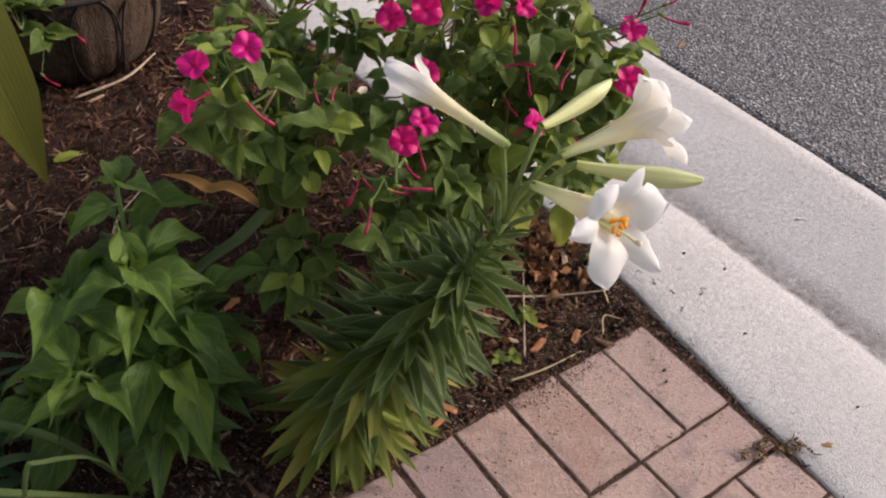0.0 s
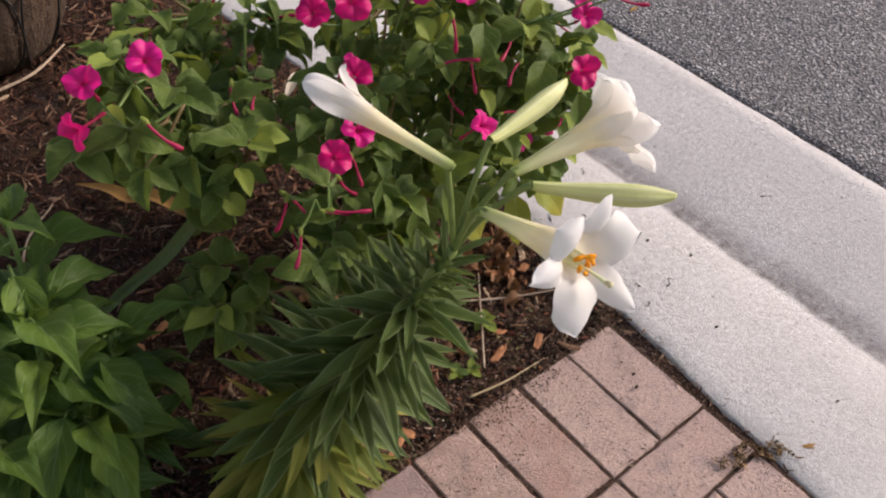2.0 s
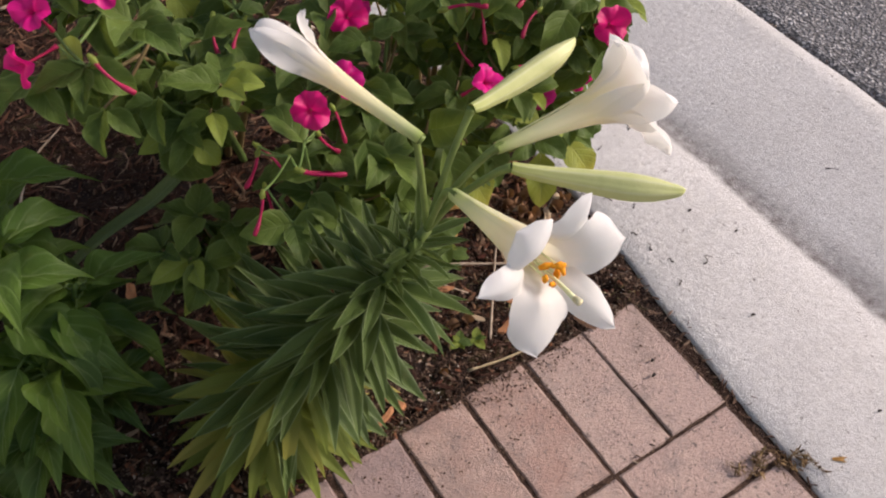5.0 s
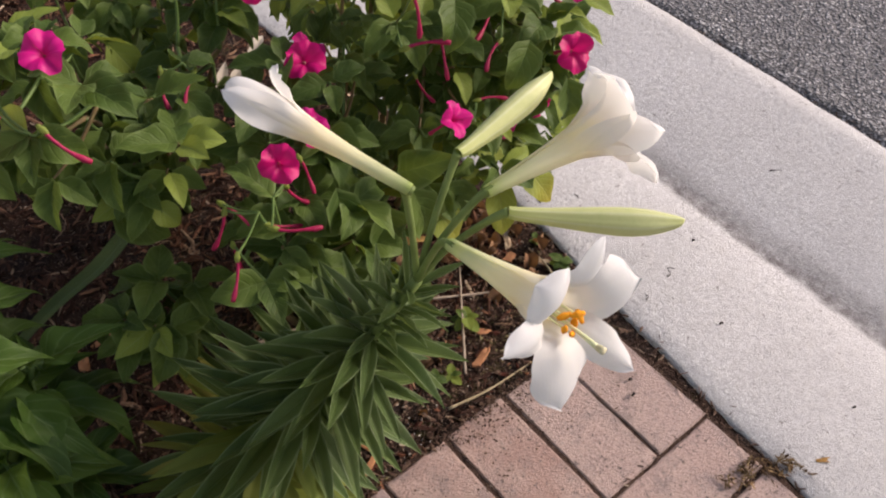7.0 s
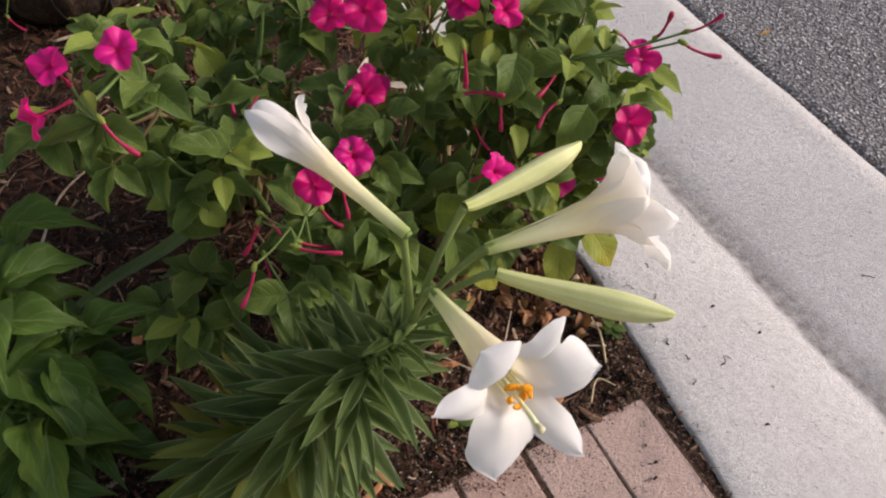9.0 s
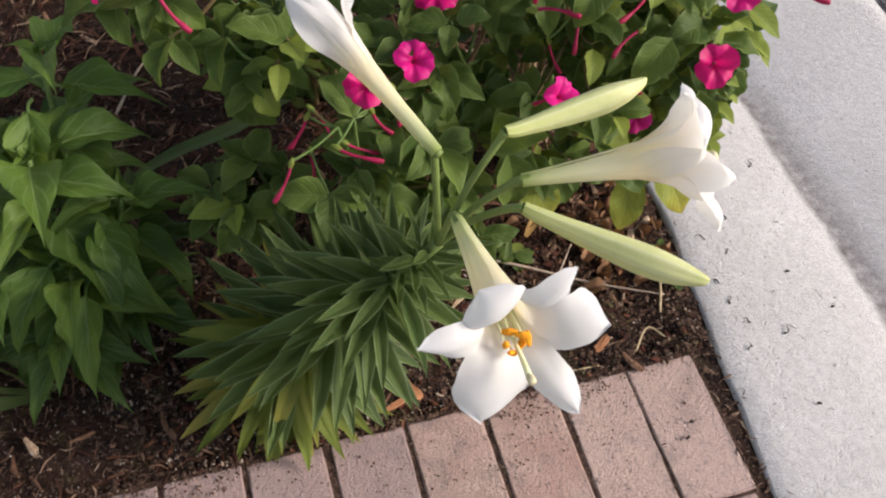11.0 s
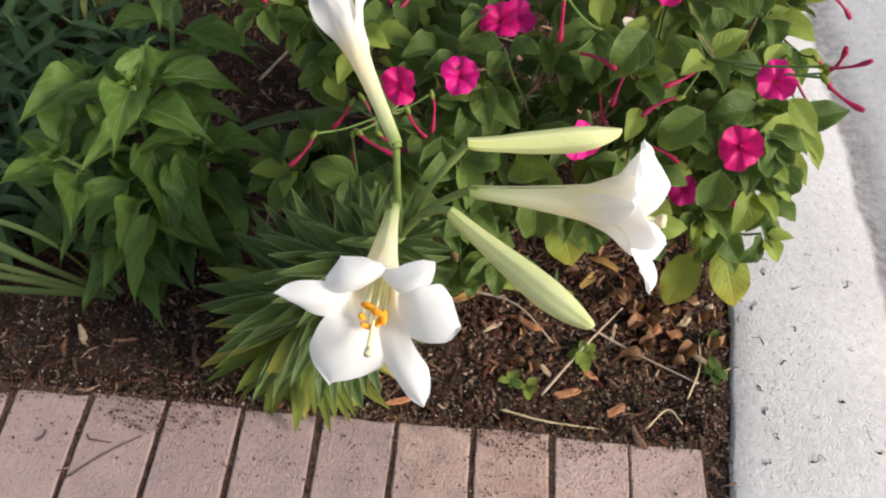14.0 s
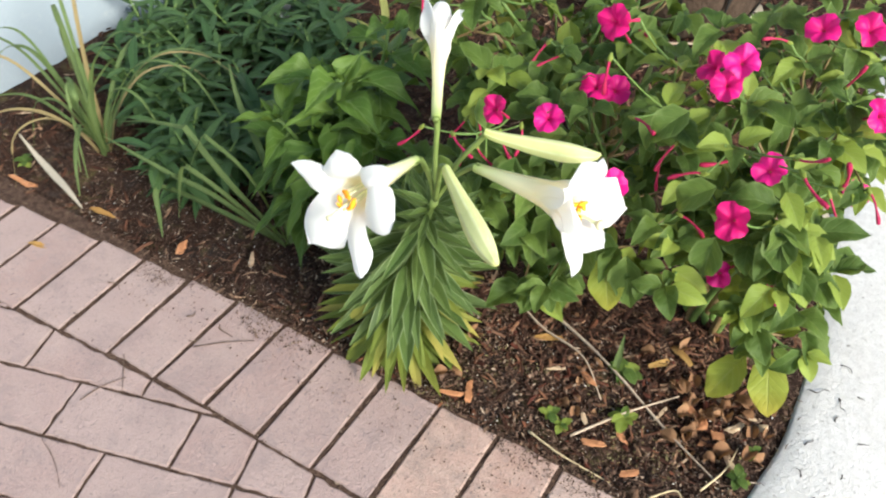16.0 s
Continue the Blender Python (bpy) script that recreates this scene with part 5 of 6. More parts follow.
def chip(pos, ln, wd, turn, mat, label, rng, tilt=0.0):
    """A splinter of wood with uneven ends and split faces."""
    bm = bmesh.new()
    bmesh.ops.create_cube(bm, size=1.0)
    bmesh.ops.subdivide_edges(bm, edges=bm.edges[:], cuts=3, use_grid_fill=True)
    skew, one, two = rng.uniform(-0.5, 0.5), rng.uniform(0.3, 0.9), rng.uniform(0.5, 1.0)
    off = Vector((rng.random() * 9, turn, ln * 99))
    for v in bm.verts:
        ball = v.co.normalized() * 0.55
        v.co = v.co.lerp(ball, 0.45)
        k = noise.noise(v.co * 2.6 + off)
        e = v.co.x + 0.5
        taper = one + (two - one) * e
        v.co = Vector(((v.co.x + skew * v.co.y * 0.5) * ln * (1 + 0.35 * k), (v.co.y * taper + 0.25 * k) * wd, (v.co.z * taper + 0.3 * noise.noise(v.co * 3 + off * 2)) * wd * 0.38))
    me = bpy.data.meshes.new("wood_chip")
    bm.to_mesh(me)
    bm.free()
    me.materials.append(mat)
    x, y = pos
    return solid("wood_chip", me, pose(x, y, bed_z(x, y) + wd * 0.2 + 0.004, tilt, rng.uniform(-12, 12), turn), label, "wood chip", "wood chips on the bed")


RC = random.Random(77)
for pos, ln, wd, turn in (((-0.250, 0.168), 0.048, 0.017, -35), ((-0.400, 0.047), 0.04, 0.014, -65), ((-0.189, 0.066), 0.036, 0.015, 12), ((-0.058, 0.184), 0.022, 0.018, 40), ((-0.029, 0.178), 0.02, 0.017, 10), ((-0.045, 0.160), 0.02, 0.015, 80),
                          ((-1.026, 0.046), 0.03, 0.016, -60), ((-1.43, 0.015), 0.06, 0.018, 5), ((-0.425, 0.030), 0.04, 0.013, 20), ((-0.155, 0.10), 0.024, 0.012, -20), ((-0.08, 0.20), 0.026, 0.016, -30), ((-0.12, 0.045), 0.028, 0.012, 30), ((-0.60, 0.42), 0.04, 0.018, 15), ((-0.64, 0.40), 0.03, 0.015, 70)):
    chip(pos, ln, wd, turn, M_CHIP, "orange-brown splinter of wood on dark mulch", RC)
for pos, ln, wd, turn in (((0.004, 0.235), 0.032, 0.010, 20), ((0.018, 0.222), 0.036, 0.012, 30), ((-0.004, 0.150), 0.045, 0.012, -60), ((-0.01, 0.205), 0.03, 0.014, 60), ((-0.05, 0.245), 0.032, 0.012, -10), ((-0.30, 0.16), 0.03, 0.009, 40), ((-0.22, 0.10), 0.022, 0.008, -50), ((-0.58, 1.16), 0.04, 0.012, 5), ((-0.12, 0.17), 0.03, 0.008, 75)):
    chip(pos, ln, wd, turn, M_PALECHIP, "pale dry splinter of wood on dark mulch", RC)


def stick(pts, r, mat, label):
    p = [Vector((x, y, bed_z(x, y) + z)) for x, y, z in pts]
    me = tube("twig", [q - p[0] for q in p], [r, r * 0.9, r * 0.5], mat, 16, 6, 0.35)
    return solid("fallen_twig", me, Matrix.Translation(p[0]), label, "twig", "fallen twigs")


stick([(-0.455, 0.275, 0.02), (-0.33, 0.245, 0.015), (-0.219, 0.200, 0.014), (-0.10, 0.145, 0.012), (-0.002, 0.096, 0.008)], 0.0026, M_TWIG, "long dry brown twig lying on mulch")
stick([(-0.225, 0.060, 0.008), (-0.165, 0.138, 0.016), (-0.106, 0.212, 0.012)], 0.0022, M_TWIG, "thin pale dry twig lying on mulch")
stick([(-0.283, 0.030, 0.012), (-0.22, 0.016, 0.015), (-0.139, 0.012, 0.014)], 0.0019, M_STRAW, "dry straw-coloured stalk along the paver edge")
stick([(-0.45, 0.26, 0.03), (-0.36, 0.22, 0.02), (-0.27, 0.195, 0.02), (-0.21, 0.14, 0.012)], 0.0020, M_TWIG, "dry brown twig lying on mulch")
stick([(-0.08, 0.02, 0.012), (-0.05, 0.05, 0.014), (-0.03, 0.03, 0.012)], 0.0015, M_STRAW, "short straw-coloured stalk on mulch")
stick([(-0.02, 0.07, 0.010), (0.0, 0.12, 0.014), (0.005, 0.17, 0.010)], 0.0016, M_STRAW, "short straw-coloured stalk on mulch")
stick([(-0.74, 0.62, 0.01), (-0.69, 0.72, 0.02), (-0.62, 0.78, 0.01)], 0.0025, M_TWIG, "dry brown twig lying on mulch")
stick([(-0.62, 1.18, 0.01), (-0.50, 1.19, 0.02), (-0.40, 1.26, 0.02)], 0.004, M_TWIG, "dry brown twig below the basket")

for pts, rad in (([(-0.834, -0.124), (-0.795, -0.087), (-0.757, -0.059)], 0.0010), ([(-0.825, -0.071), (-0.794, -0.073)], 0.0012), ([(-0.909, -0.299), (-0.901, -0.263), (-0.882, -0.229)], 0.0009), ([(-0.919, -0.197), (-0.895, -0.222), (-0.867, -0.251)], 0.0008),
                 ([(-0.903, -0.380), (-0.860, -0.394), (-0.813, -0.422)], 0.0007), ([(-1.068, -0.095), (-1.05, -0.088), (-1.04, -0.094)], 0.0011), ([(-0.892, -0.080), (-0.884, -0.072), (-0.886, -0.062)], 0.0011)):
    q = [Vector((x, y, 0.0022)) for x, y in pts]
    solid("fallen_twig", tube("twig", [p - q[0] for p in q], [rad, rad, rad * 0.6], M_DARKTWIG, 10, 5, 0.3), Matrix.Translation(q[0]), "thin dry twig lying on the clay pavers", "twig", "fallen twigs")

FLAT = [blade("fallen_leaf", lance(0.10, 0.45), 20 + 30 * i, 0.5, 0.3, 170 + i, M_DEAD, 8, 4) for i in range(3)]
FLATW = [blade("bleached_leaf", lance(0.13, 0.5), 15 + 25 * i, 0.9, 0.3, 175 + i, M_PAPER, 8, 4) for i in range(3)]
FLATY = blade("yellow_leaf", lance(0.2, 0.45), 30, 0.5, 0.2, 179, M_YELLOW, 8, 4)


def fallen(x, y, z, d, size, me, label):
    solid("fallen_leaf", me, aim((x, y, bed_z(x, y) + z), d, (0.1, -0.2, 1), size), label, "leaf", "fallen leaves")


fallen(-0.215, 0.745, 0.03, (0.5, 0.5, 0.35), 0.075, FLATW[0], "bleached curled dry leaf on mulch")
fallen(-0.120, 0.80, 0.03, (0.6, 0.4, 0.3), 0.08, FLATW[1], "bleached curled dry leaf on mulch")
fallen(-0.18, 0.765, 0.03, (0.7, 0.3, 0.3), 0.07, FLATW[2], "bleached curled dry leaf on mulch")
fallen(-0.73, 0.965, 0.012, (0.9, 0.15, 0.05), 0.062, FLATY, "yellow dead leaf on dark mulch")
fallen(-0.40, 1.50, 0.03, (0.5, -0.6, -0.1), 0.16, FLATW[2], "large bleached dry leaf on mulch")
solid("fallen_leaf", long_leaf("fallen_leaf", [(0, 0, 0.05), (0.06, -0.015, 0.032), (0.128, -0.033, 0.024), (0.19, -0.050, 0.022), (0.249, -0.068, 0.014)], [0.001, 0.004, 0.0065, 0.007, 0.005, 0.001], (0.1, -0.3, 1), M_PAPER, 24, 0.25), Matrix.Translation((-1.495, 0.08, 0)), "long bleached strap of dry leaf", "leaf", "fallen leaves")
solid("fallen_leaf", long_leaf("fallen_leaf", [Vector(q) - Vector((-0.443, 0.607, 0)) for q in ((-0.443, 0.607, 0.035), (-0.475, 0.675, 0.05), (-0.505, 0.712, 0.035), (-0.53, 0.75, 0.045), (-0.565, 0.815, 0.03))], [0.008, 0.015, 0.012, 0.014, 0.009, 0.001], (0.25, -0.5, 0.8), M_DEAD, 24, 0.5), Matrix.Translation((-0.443, 0.607, 0)), "long orange-brown withered leaf on mulch", "leaf", "fallen leaves")
fallen(-0.36, 0.20, 0.01, (0.6, 0.3, 0.05), 0.06, FLAT[0], "curled brown dead leaf on mulch")
fallen(-0.17, 0.24, 0.012, (0.5, 0.5, 0.1), 0.07, FLAT[2], "curled brown dead leaf on mulch")
fallen(-0.11, 0.28, 0.012, (-0.5, 0.3, 0.1), 0.07, FLAT[1], "curled brown dead leaf on mulch")
fallen(0.0, 0.75, 0.02, (-0.6, 0.3, 0.2), 0.08, FLATW[0], "bleached curled dry leaf on mulch")
fallen(-1.25, -0.02 + 0.05, 0.012, (0.8, 0.1, 0.05), 0.06, FLAT[0], "curled brown dead leaf on mulch")

CURL = [blade("curled_leaf", ovate(0.30 + 0.05 * i, 0.45), 60 + 35 * i, 1.3, 0.45, 210 + i, M_CURL, 8, 6, twist=25 - 25 * i) for i in range(3)]
RL = random.Random(19)
for k in range(46):
    lx, ly = RL.gauss(-0.045, 0.045), RL.gauss(0.215, 0.050)
    if lx < edge_x(ly) - 0.012 and ly > 0.06:
        a = RL.uniform(0, 6.28)
        fallen(lx, ly, RL.uniform(0.006, 0.016), (math.cos(a), math.sin(a), RL.uniform(-0.1, 0.5)), RL.uniform(0.014, 0.032), RL.choice(CURL), "small curled tan dead leaf among litter by the kerb")
for k in range(26):
    lx, ly = RL.uniform(-0.62, -0.16), RL.uniform(0.03, 0.34)
    a = RL.uniform(0, 6.28)
    fallen(lx, ly, RL.uniform(0.004, 0.010), (math.cos(a), math.sin(a), RL.uniform(-0.1, 0.35)), RL.uniform(0.010, 0.028), RL.choice(CURL), "small curled tan dead leaf lying on dark soil")

SEED = [blade("weed_leaf", ovate(0.34, 0.45), 30, 0.3, 0.1, 190 + i, (M_FOUR, M_FOURPALE)[i % 2], 6, 4) for i in range(4)]


def weed(x, y, n, size, label, rng):
    base = Vector((x, y, bed_z(x, y)))
    t = thing("weed_seedling", base, label, "weed", "weed seedlings")
    part("stem", tube("stem", [base - Vector((0, 0, .005)), base + Vector((0, 0, .008)), base + Vector((0.001, 0.001, 0.018))], [0.0012, 0.001, 0.0008], M_STEM, 5, 5), t)
    for i in range(n):
        a = i * 2.4
        part("leaf", rng.choice(SEED), t, aim(base + Vector((0, 0, 0.006 + 0.012 * i / n)), (math.cos(a), math.sin(a), rng.uniform(0, .6)), (0, 0, 1), size * rng.uniform(0.7, 1.2)))


for x, y, n, s in ((-0.165, 0.128, 8, 0.024), (0.020, 0.114, 7, 0.020), (-0.20, 0.208, 6, 0.03), (-0.27, 0.075, 7, 0.018), (-0.245, 0.068, 6, 0.018), (-1.48, 0.06, 8, 0.022), (-0.60, 0.030, 5, 0.014), (0.025, 0.175, 5, 0.016)):
    weed(x, y, n, s, "small green weed seedling in the mulch", RC)
tag = thing("plant_tag", (-1.37, 0.76, 0.0), "small white plant tag stuck in the bed", "plant tag")
part("tag", box("tag", (-0.018, -0.001, 0.0), (0.018, 0.001, 0.085), M_WHITE, 0.0006), tag, pose(-1.37, 0.76, -0.01, -15, 8, 25))
grassb = thing("grass_blade", (-0.215, 0.20, 0.0), "single upright green grass blade in mulch", "grass")
part("leaf", long_leaf("leaf", [(-0.215, 0.20, -0.005), (-0.213, 0.205, 0.04), (-0.215, 0.215, 0.085)], [0.005, 0.006, 0.001], (0, -1, 0.3), M_STRAP, 8), grassb)


# crumbs and twiggy seeds on the kerb and pavers
def kerb_z(x):
    pr = kerb_profile()[1:-1]
    for (a, za), (b, zb) in zip(pr, pr[1:]):
        if a <= x <= b:
            return za + (zb - za) * (x - a) / (b - a)
    return 0.0


def debris(x, y, ln, turn, rng):
    z = kerb_z(x) if x > 0.03 else 0.002
    p = [Vector((0, 0, 0.0012)), Vector((ln * 0.35, rng.uniform(-.2, .2) * ln, 0.0022)), Vector((ln * 0.7, rng.uniform(-.3, .3) * ln, 0.003)), Vector((ln, rng.uniform(-.3, .3) * ln, 0.0012))]
    me = tube("debris", p, [0.0013, 0.0007, 0.0008, 0.0005] if ln > 0.008 else [0.0012, 0.0018, 0.0012], M_BLACKSEED, 8, 5, 0.6)
    solid("dark_twiglet", me, pose(x, y, z, 0, 0, turn), "tiny dark dry twiglet lying on concrete", "debris", "twiglets on concrete")


RD = random.Random(8)
for x, y, ln, turn in ((0.139, -0.008, 0.022, 20), (0.085, 0.055, 0.014, 80), (0.10, 0.02, 0.010, 120), (0.49, 0.043, 0.022, -40), (0.25, 0.30, 0.02, 50), (0.165, -0.33, 0.005, 0), (0.12, 0.14, 0.012, 30), (0.10, 0.17, 0.018, 130), (0.15, 0.20, 0.012, 70), (0.09, 0.23, 0.02, 60), (0.16, 0.28, 0.016, 10),
                       (0.12, 0.30, 0.014, 100), (0.21, -0.42, 0.02, -30), (0.20, 0.09, 0.006, 0), (0.13, -0.12, 0.006, 0), (0.08, 0.10, 0.012, -50), (0.07, 0.34, 0.03, 20), (0.10, 0.42, 0.022, -20), (0.14, 0.37, 0.01, 0), (0.075, -0.02, 0.01, 40), (-0.055, -0.10, 0.006, 0), (-0.07, -0.12, 0.007, 30), (0.24, 0.02, 0.005, 0), (0.18, 0.45, 0.02, 60), (0.115, 0.35, 0.025, -60)):
    debris(x, y, ln, turn, RD)
solid("fallen_leaf", FLAT[0], aim((0.794, 0.663, -0.012), (0.9, 0.2, 0.02), (0, 0, 1), 0.05), "pale tan dead leaf lying on asphalt", "leaf", "fallen leaves")
solid("fallen_leaf", FLAT[2], aim((0.05, -0.345, 0.003), (0.6, -0.4, 0.1), (0, 0, 1), 0.04), "brown dead leaf at the kerb edge", "leaf", "fallen leaves")
solid("fallen_leaf", FLAT[0], aim((-1.27, -0.101, 0.002), (0.9, 0.25, 0.03), (0, 0, 1), 0.06), "reddish-brown dead leaf lying on pavers", "leaf", "fallen leaves")

# ---------------------------------------------------------------- mulch


def shards(name, n, area, size, mat, label, seed, flat=0.3, keep=None, level=None, slim=(0.10, 0.32)):
    """Countless splinters of bark, each a thin tapered prism, lying every way on the bed."""
    rng = np.random.default_rng(seed)
    x = rng.uniform(area[0], area[1], n)
    y = area[2] + (area[3] - area[2]) * rng.random(n) ** 1.15
    verts, faces = [], []
    for i in range(n):
        if keep and not keep(x[i], y[i]):
            continue
        ln = size[0] + (size[1] - size[0]) * rng.random() ** 2.2
        wd = ln * rng.uniform(*slim)
        th = wd * rng.uniform(0.25, 0.6)
        a, tl = rng.uniform(0, 6.2832), rng.normal(0, flat)
        ca, sa, ct, st = math.cos(a), math.sin(a), math.cos(tl), math.sin(tl)
        zc = level + rng.uniform(0.0, 0.006) if level is not None else (bed_z(x[i], y[i]) if y[i] > 0.012 else max(-0.004, bed_z(x[i], y[i]))) + rng.uniform(0.0, 0.008)
        bow = rng.uniform(-0.15, 0.15) * ln
        k = len(verts)
        for s, w in ((-0.5, rng.uniform(0.3, 0.8)), (0.0, 1.0), (0.5, rng.uniform(0.15, 0.7))):
            for u, v in ((-0.5, 0), (0.0, 0.5), (0.5, 0), (0.0, -0.5)):
                lx, ly, lz = s * ln, u * wd * w + (bow if s == 0 else 0), v * th * w
                px, pz = lx * ct - lz * st, lx * st + lz * ct
                verts.append((x[i] + px * ca - ly * sa, y[i] + px * sa + ly * ca, zc + pz))
        for s in (0, 4):
            for j in range(4):
                q = (j + 1) % 4
                faces.append((k + s + j, k + s + q, k + s + 4 + q, k + s + 4 + j))
        faces += [(k + 3, k + 2, k + 1, k), (k + 8, k + 9, k + 10, k + 11)]
    me = mesh_of(name, verts, faces, mat, None, False)
    return solid(name, me, Matrix(), label, "mulch", kind="stuff")


def in_bed(x, y):
    if x > -1.5 and y < (0.24 if x > -0.62 else 0.19) and noise.noise(Vector((x * 4000, y * 4000, 0.5))) < 0.12 + 0.35 * noise.noise(Vector((x * 7, y * 7, 2.5))):
        return False
    return on_bed(x, y)


def on_bed(x, y):
    return x < edge_x(y) - 0.004 and y > -0.006 + 0.01 * noise.noise(Vector((x * 30, 1.1, 0)))


shards("bark_mulch", 22000, (-1.70, 0.03, -0.01, 2.3), (0.008, 0.038), M_SHARD, "shredded dark brown bark mulch over the bed", 3, 0.42, in_bed)
M_STRIP = shard_mat("bark_strips", (0.0, (0.014, 0.006, 0.004)), (0.35, (0.050, 0.020, 0.013)), (0.65, (0.11, 0.048, 0.030)), (0.86, (0.20, 0.105, 0.066)), (1.0, (0.42, 0.29, 0.19)))
shards("bark_strips", 8500, (-1.35, 0.0, 0.16, 1.75), (0.016, 0.058), M_STRIP, "long shredded fibres of reddish bark mulch", 61, 0.26, on_bed, None, (0.05, 0.15))
shards("bark_strips", 1300, (-1.45, 0.0, 0.005, 0.45), (0.010, 0.034), M_STRIP, "long shredded fibres of reddish bark mulch", 62, 0.22, on_bed, None, (0.05, 0.16))
shards("mulch_crumbs", 15000, (-1.50, 0.05, -0.01, 1.0), (0.004, 0.014), M_CRUMB, "fine dark crumbs of soil and bark", 4, 0.5, on_bed)
shards("soil_litter", 9000, (-0.80, 0.05, -0.01, 0.30), (0.002, 0.009), M_CRUMB, "fine brown litter over bare soil", 14, 0.5, on_bed, None, (0.3, 0.9))
shards("pale_grit", 1500, (-1.35, 0.04, -0.01, 0.30), (0.0016, 0.0042), shard_mat("pale_grit", (0.0, (0.20, 0.16, 0.12)), (0.6, (0.45, 0.39, 0.32)), (1.0, (0.70, 0.66, 0.60))), "pale grit scattered over the soil", 24, 0.5, on_bed, None, (0.5, 0.95))
shards("mossy_crumbs", 2600, (-0.62, 0.02, 0.0, 0.16), (0.002, 0.006), shard_mat("mossy_crumbs", (0.0, (0.07, 0.055, 0.025)), (0.6, (0.17, 0.14, 0.06)), (1.0, (0.34, 0.30, 0.14))), "yellowish mossy crumbs on the soil", 26, 0.5, lambda x, y: on_bed(x, y) and noise.noise(Vector((x * 13, y * 13, 4.4))) > 0.12, None, (0.3, 0.9))
shards("red_litter", 380, (-0.75, 0.02, -0.005, 0.30), (0.005, 0.022), shard_mat("red_litter", (0.0, (0.05, 0.014, 0.010)), (0.6, (0.14, 0.040, 0.024)), (1.0, (0.24, 0.10, 0.05))), "reddish fallen petals and bark bits", 25, 0.3, on_bed, None, (0.2, 0.6))
shards("edge_litter", 2600, (-0.012, 0.060, -0.7, 1.2), (0.004, 0.018), M_CRUMB, "dry brown litter along the kerb edge", 6, 0.25, lambda x, y: -0.009 + 0.006 * noise.noise(Vector((y * 20, 0, 0))) < x < edge_x(y) + 0.004)
shards("kerb_crumbs", 500, (-0.01, 0.10, -0.30, 1.3), (0.003, 0.012), M_CRUMB, "soil crumbs spilled onto the kerb edge", 33, 0.1, lambda x, y: edge_x(y) + 0.006 < x < edge_x(y) + 0.010 + 0.05 * max(0.0, noise.noise(Vector((y * 7, 2.2, 0)))), 0.001)
shards("dry_moss", 900, (-0.075, 0.03, -0.355, -0.25), (0.004, 0.016), shard_mat("dry_moss", (0.0, (0.05, 0.028, 0.014)), (0.5, (0.16, 0.095, 0.045)), (1.0, (0.36, 0.25, 0.12))), "tuft of dry brown moss and straw in the paver joint", 35, 0.6, lambda x, y: abs(y + 0.307 + 0.5 * (x + 0.03)) < 0.014 + 0.02 * noise.noise(Vector((x * 40, y * 40, 0))), 0.001)
shards("road_edge_litter", 1800, (0.690, 0.735, -0.8, 2.0), (0.004, 0.016), M_CRUMB, "dark crumbs and litter along the asphalt edge", 9, 0.3, None, -0.022)
# paler splinters; the sunlit patch behind the bush is put into their colour
shards("bark_mulch_light", 3400, (-0.46, 0.03, 0.08, 1.4), (0.008, 0.034), shard_mat("pale_sunlit_mulch", (0.0, (0.10, 0.040, 0.022)), (0.6, (0.22, 0.10, 0.055)), (1.0, (0.40, 0.25, 0.15))), "lighter orange-brown mulch splinters near the kerb", 5, 0.3, in_bed)

# ---------------------------------------------------------------- pavers
shards("spilled_soil", 9000, (-1.05, -0.02, -0.10, 0.004), (0.0012, 0.0045), M_CRUMB, "dark soil crumbs spilled over the paver edge", 36, 0.2,
       lambda x, y: noise.noise(Vector((x * 6, y * 10, 7.7))) * 0.07 - 0.018 < y or noise.noise(Vector((x * 3000, y * 3000, 1.5))) > 0.42, 0.0, (0.4, 0.9))
shards("joint_litter", 15000, (-1.5, 0.0, -0.62, 0.0), (0.003, 0.010), M_CRUMB, "bits of straw and soil in the paver joints", 15, 0.3,
       lambda x, y: (y > -0.206 and abs((-x / 0.1055 + 0.5) % 1 - 0.5) < 0.05 + 0.05 * noise.noise(Vector((x * 30, y * 30, 0)))) or abs(y + 0.206) < 0.008 or (abs(y) < 0.010), -0.0042)
GAP = 0.0034
pavers = thing("paver_border", (-0.8, -0.1, 0.0), "worn pinkish red clay pavers with dark joints", "pavement", kind="structure")


def clip_poly(poly, a, b, c):
    """The part of a polygon where a x + b y <= c."""
    out = []
    for p, q in zip(poly, poly[1:] + poly[:1]):
        dp, dq = a * p[0] + b * p[1] - c, a * q[0] + b * q[1] - c
        if dp <= 0:
            out.append(p)
        if dp * dq < 0:
            f = dp / (dp - dq)
            out.append((p[0] + (q[0] - p[0]) * f, p[1] + (q[1] - p[1]) * f))
    return out


def inset(poly, d):
    n = len(poly)
    out = []
    for i in range(n):
        p0, p1, p2 = Vector(poly[i - 1]), Vector(poly[i]), Vector(poly[(i + 1) % n])
        e1, e2 = (p1 - p0).normalized(), (p2 - p1).normalized()
        n1, n2 = Vector((-e1.y, e1.x)), Vector((-e2.y, e2.x))
        k = max(0.25, 1 + n1.dot(n2))
        out.append(p1 + (n1 + n2) * (d / k))
    return out


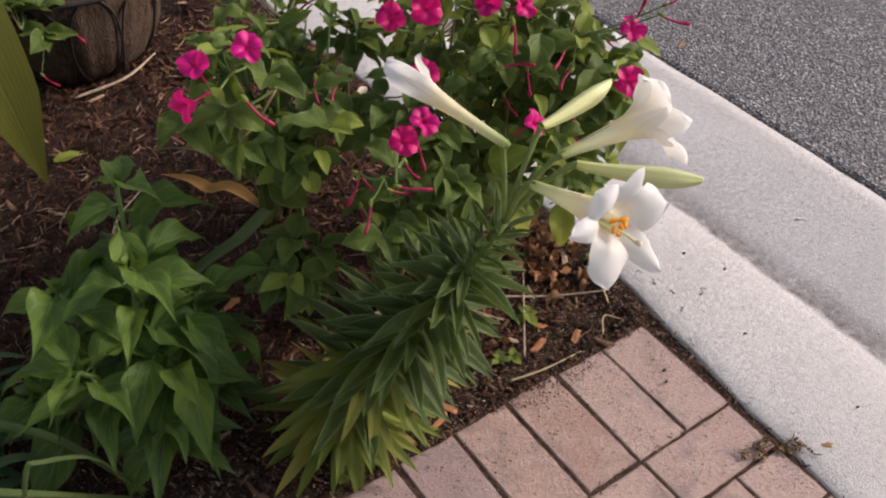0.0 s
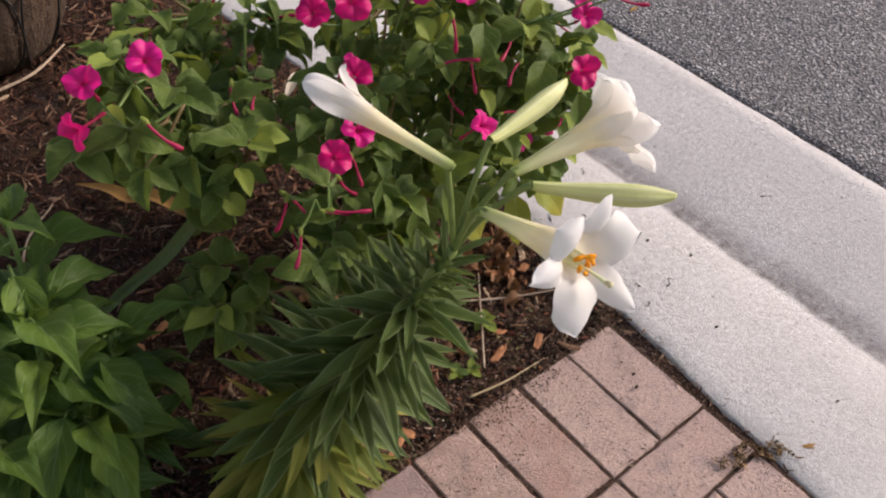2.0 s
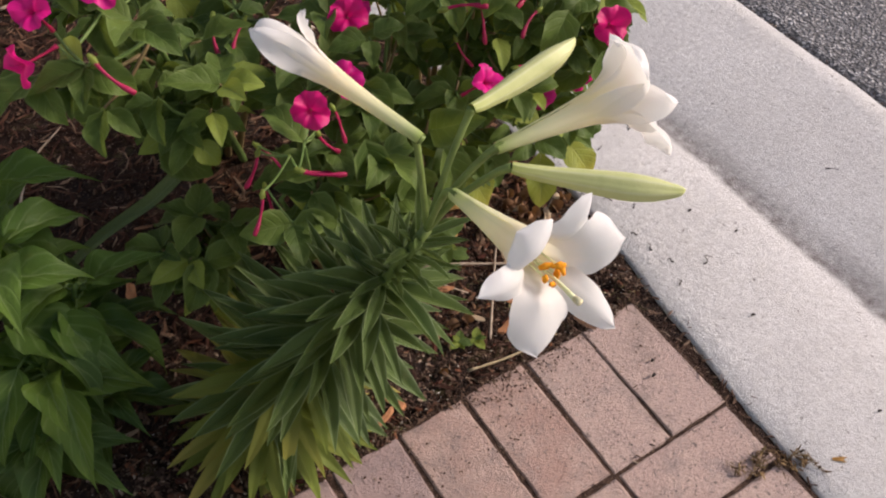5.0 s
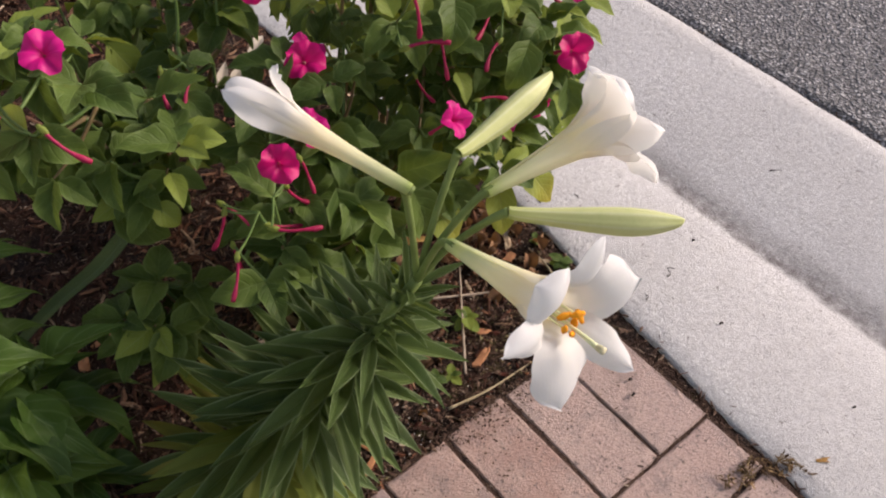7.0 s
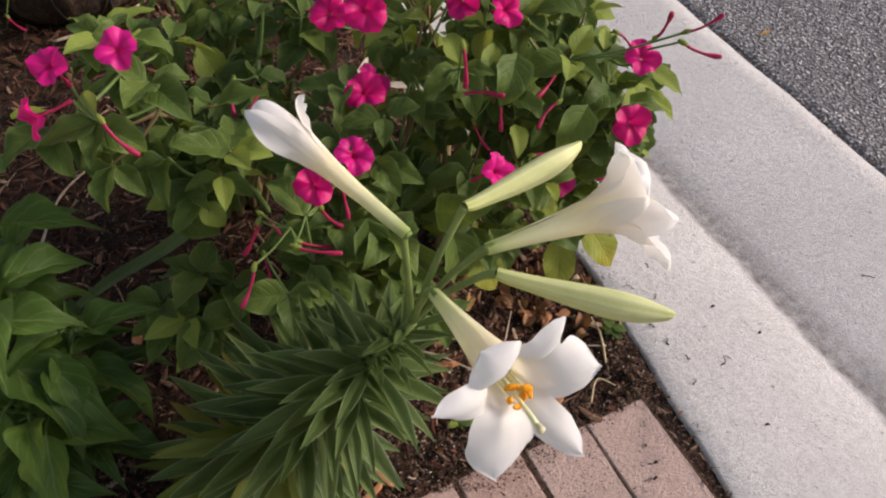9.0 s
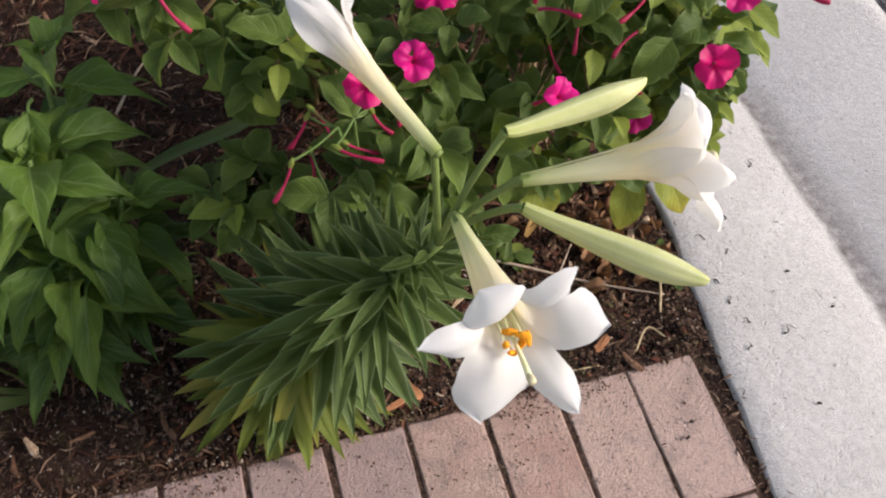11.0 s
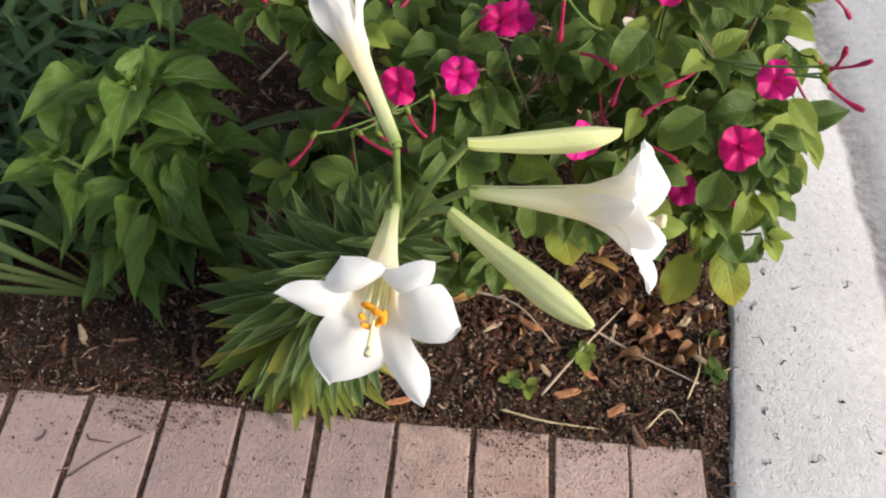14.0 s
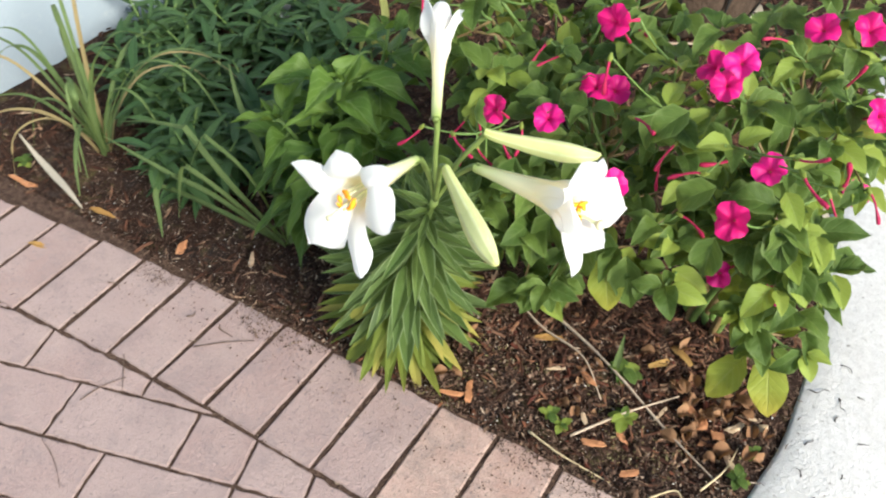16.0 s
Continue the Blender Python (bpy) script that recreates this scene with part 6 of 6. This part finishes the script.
def paver_mesh(poly, seed, grey_shaded=False):
    """A paver over a counter-clockwise outline, with rounded worn edges."""
    rng = random.Random(seed)
    fine = []
    for p, q in zip(poly, poly[1:] + poly[:1]):
        m = max(1, round(math.dist(p, q) / 0.016))
        fine += [(p[0] + (q[0] - p[0]) * i / m, p[1] + (q[1] - p[1]) * i / m) for i in range(m)]
    n = len(fine)
    verts, faces = [], []
    for d, z in ((0.0, -0.05), (0.0, -0.0042), (0.0010, -0.0015), (0.0032, 0.0)):
        for i, p in enumerate(inset(fine, d)):
            wear = 0.0030 * noise.noise(Vector((p.x * 60, p.y * 60, seed * 3.1))) + rng.uniform(-0.0006, 0.0006)
            chip_off = -0.0016 * max(0.0, noise.noise(Vector((p.x * 35, p.y * 35, seed * 1.7 + 5))) - 0.25) * 4 if -0.02 < z < -0.001 else 0.0
            verts.append((p.x * (1 + wear * 10), p.y + wear, z + chip_off + (rng.uniform(-0.0004, 0.0003) if z > -0.01 else 0)))
    for k in range(3):
        for i in range(n):
            q = (i + 1) % n
            faces.append((k * n + i, k * n + q, (k + 1) * n + q, (k + 1) * n + i))
    faces.append(tuple(3 * n + i for i in range(n)))
    me = mesh_of("brick", verts, faces, M_GREYSHADED if grey_shaded else M_BRICK, None, False)
    me.materials.append(M_GREYSHADEDRIM if grey_shaded else M_RIM)
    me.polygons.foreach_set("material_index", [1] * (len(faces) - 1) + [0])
    return me


def rect(w, l):
    return [(-w / 2, -l / 2), (w / 2, -l / 2), (w / 2, l / 2), (-w / 2, l / 2)]


W, L = 0.1055, 0.206
SOLDIER = [paver_mesh(rect(W - 0.0050, L - 0.0050), i) for i in range(5)]
SOLDIER_GREYSHADED = [paver_mesh(rect(W - 2 * GAP, L - 2 * GAP), 20 + i, True) for i in range(5)]
RB = random.Random(3)
for i in range(16):
    x = -W * (i + 0.5) - (0.004 if i == 0 else 0.0)
    bow = -0.026 * max(0.0, (-x - 0.75) / 0.5) ** 1.5
    part("brick", (SOLDIER if i < 4 else SOLDIER_GREYSHADED)[i % 5], pavers, pose(x, -L / 2 + bow + RB.uniform(-.002, .002), RB.uniform(-.0006, .0008), RB.uniform(-.2, .2), RB.uniform(-.25, .25), RB.uniform(-1.3, 1.3) + 3.5 * max(0.0, -x - 0.8)))
field = thing("paver_field", (-0.8, -0.9, 0.0), "field of pinkish red clay pavers laid askew to their border", "pavement", kind="structure")


def lay(poly, seed):
    c = Vector((sum(p[0] for p in poly) / len(poly), sum(p[1] for p in poly) / len(poly)))
    area = 0.5 * sum(p[0] * q[1] - q[0] * p[1] for p, q in zip(poly, poly[1:] + poly[:1]))
    if area < 0.0008:
        return
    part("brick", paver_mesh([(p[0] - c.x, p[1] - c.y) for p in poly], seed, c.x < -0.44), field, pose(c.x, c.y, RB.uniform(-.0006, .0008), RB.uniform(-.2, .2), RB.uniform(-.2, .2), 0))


GAP = 0.0016
TURNED = radians(16)
UX, VX = Vector((math.cos(TURNED), math.sin(TURNED))), Vector((math.sin(TURNED), -math.cos(TURNED)))
P0 = Vector((-0.734, -0.214))
for row in range(-3, 22):
    for col in range(-11, 10):
        u0 = col * 0.2116 + (0.106 if row % 2 else 0.0)
        cuts = [(u0, u0 + 0.2116)]
        if row == 0 and col == 0:
            cuts = [(u0, u0 + 0.106), (u0 + 0.106, u0 + 0.2116)]
        for a, b in cuts:
            v0, v1 = row * 0.1055 + GAP, (row + 1) * 0.1055 - GAP
            quad = [P0 + UX * uu + VX * vv for uu, vv in ((a + GAP, v1), (b - GAP, v1), (b - GAP, v0), (a + GAP, v0))]
            poly = [(q.x, q.y) for q in quad]
            poly = clip_poly(poly, 0.0, 1.0, -L - GAP)
            poly = clip_poly(poly, -0.036, 1.0, -L - GAP + 0.028) if poly else poly
            poly = clip_poly(poly, -0.070, 1.0, -L - GAP + 0.062) if poly else poly
            poly = clip_poly(poly, 1.0, 0.0, -0.44) if poly else poly
            poly = clip_poly(poly, 0.0, -1.0, 2.59) if poly else poly
            poly = clip_poly(poly, -1.0, 0.0945, 1.740) if poly else poly
            if len(poly) > 2:
                lay(poly, row * 31 + col)
for row in range(0, 23):
    y1 = -L - row * 0.1 - GAP
    for col in range(0, 3):
        x1 = -0.008 - col * 0.2 - (0.1 if row % 2 else 0.0)
        x0 = x1 - 0.2
        x0, x1 = max(x0, -0.44) + GAP, x1 - GAP
        if col == 0 and row % 2:
            lay([(-0.108 + GAP, y1 - 0.1 + 2 * GAP), (-0.008 - GAP, y1 - 0.1 + 2 * GAP), (-0.008 - GAP, y1), (-0.108 + GAP, y1)], row * 7 + 500)
        if x1 - x0 > 0.02:
            lay([(x0, y1 - 0.1 + 2 * GAP), (x1, y1 - 0.1 + 2 * GAP), (x1, y1), (x0, y1)], row * 7 + col + 600)
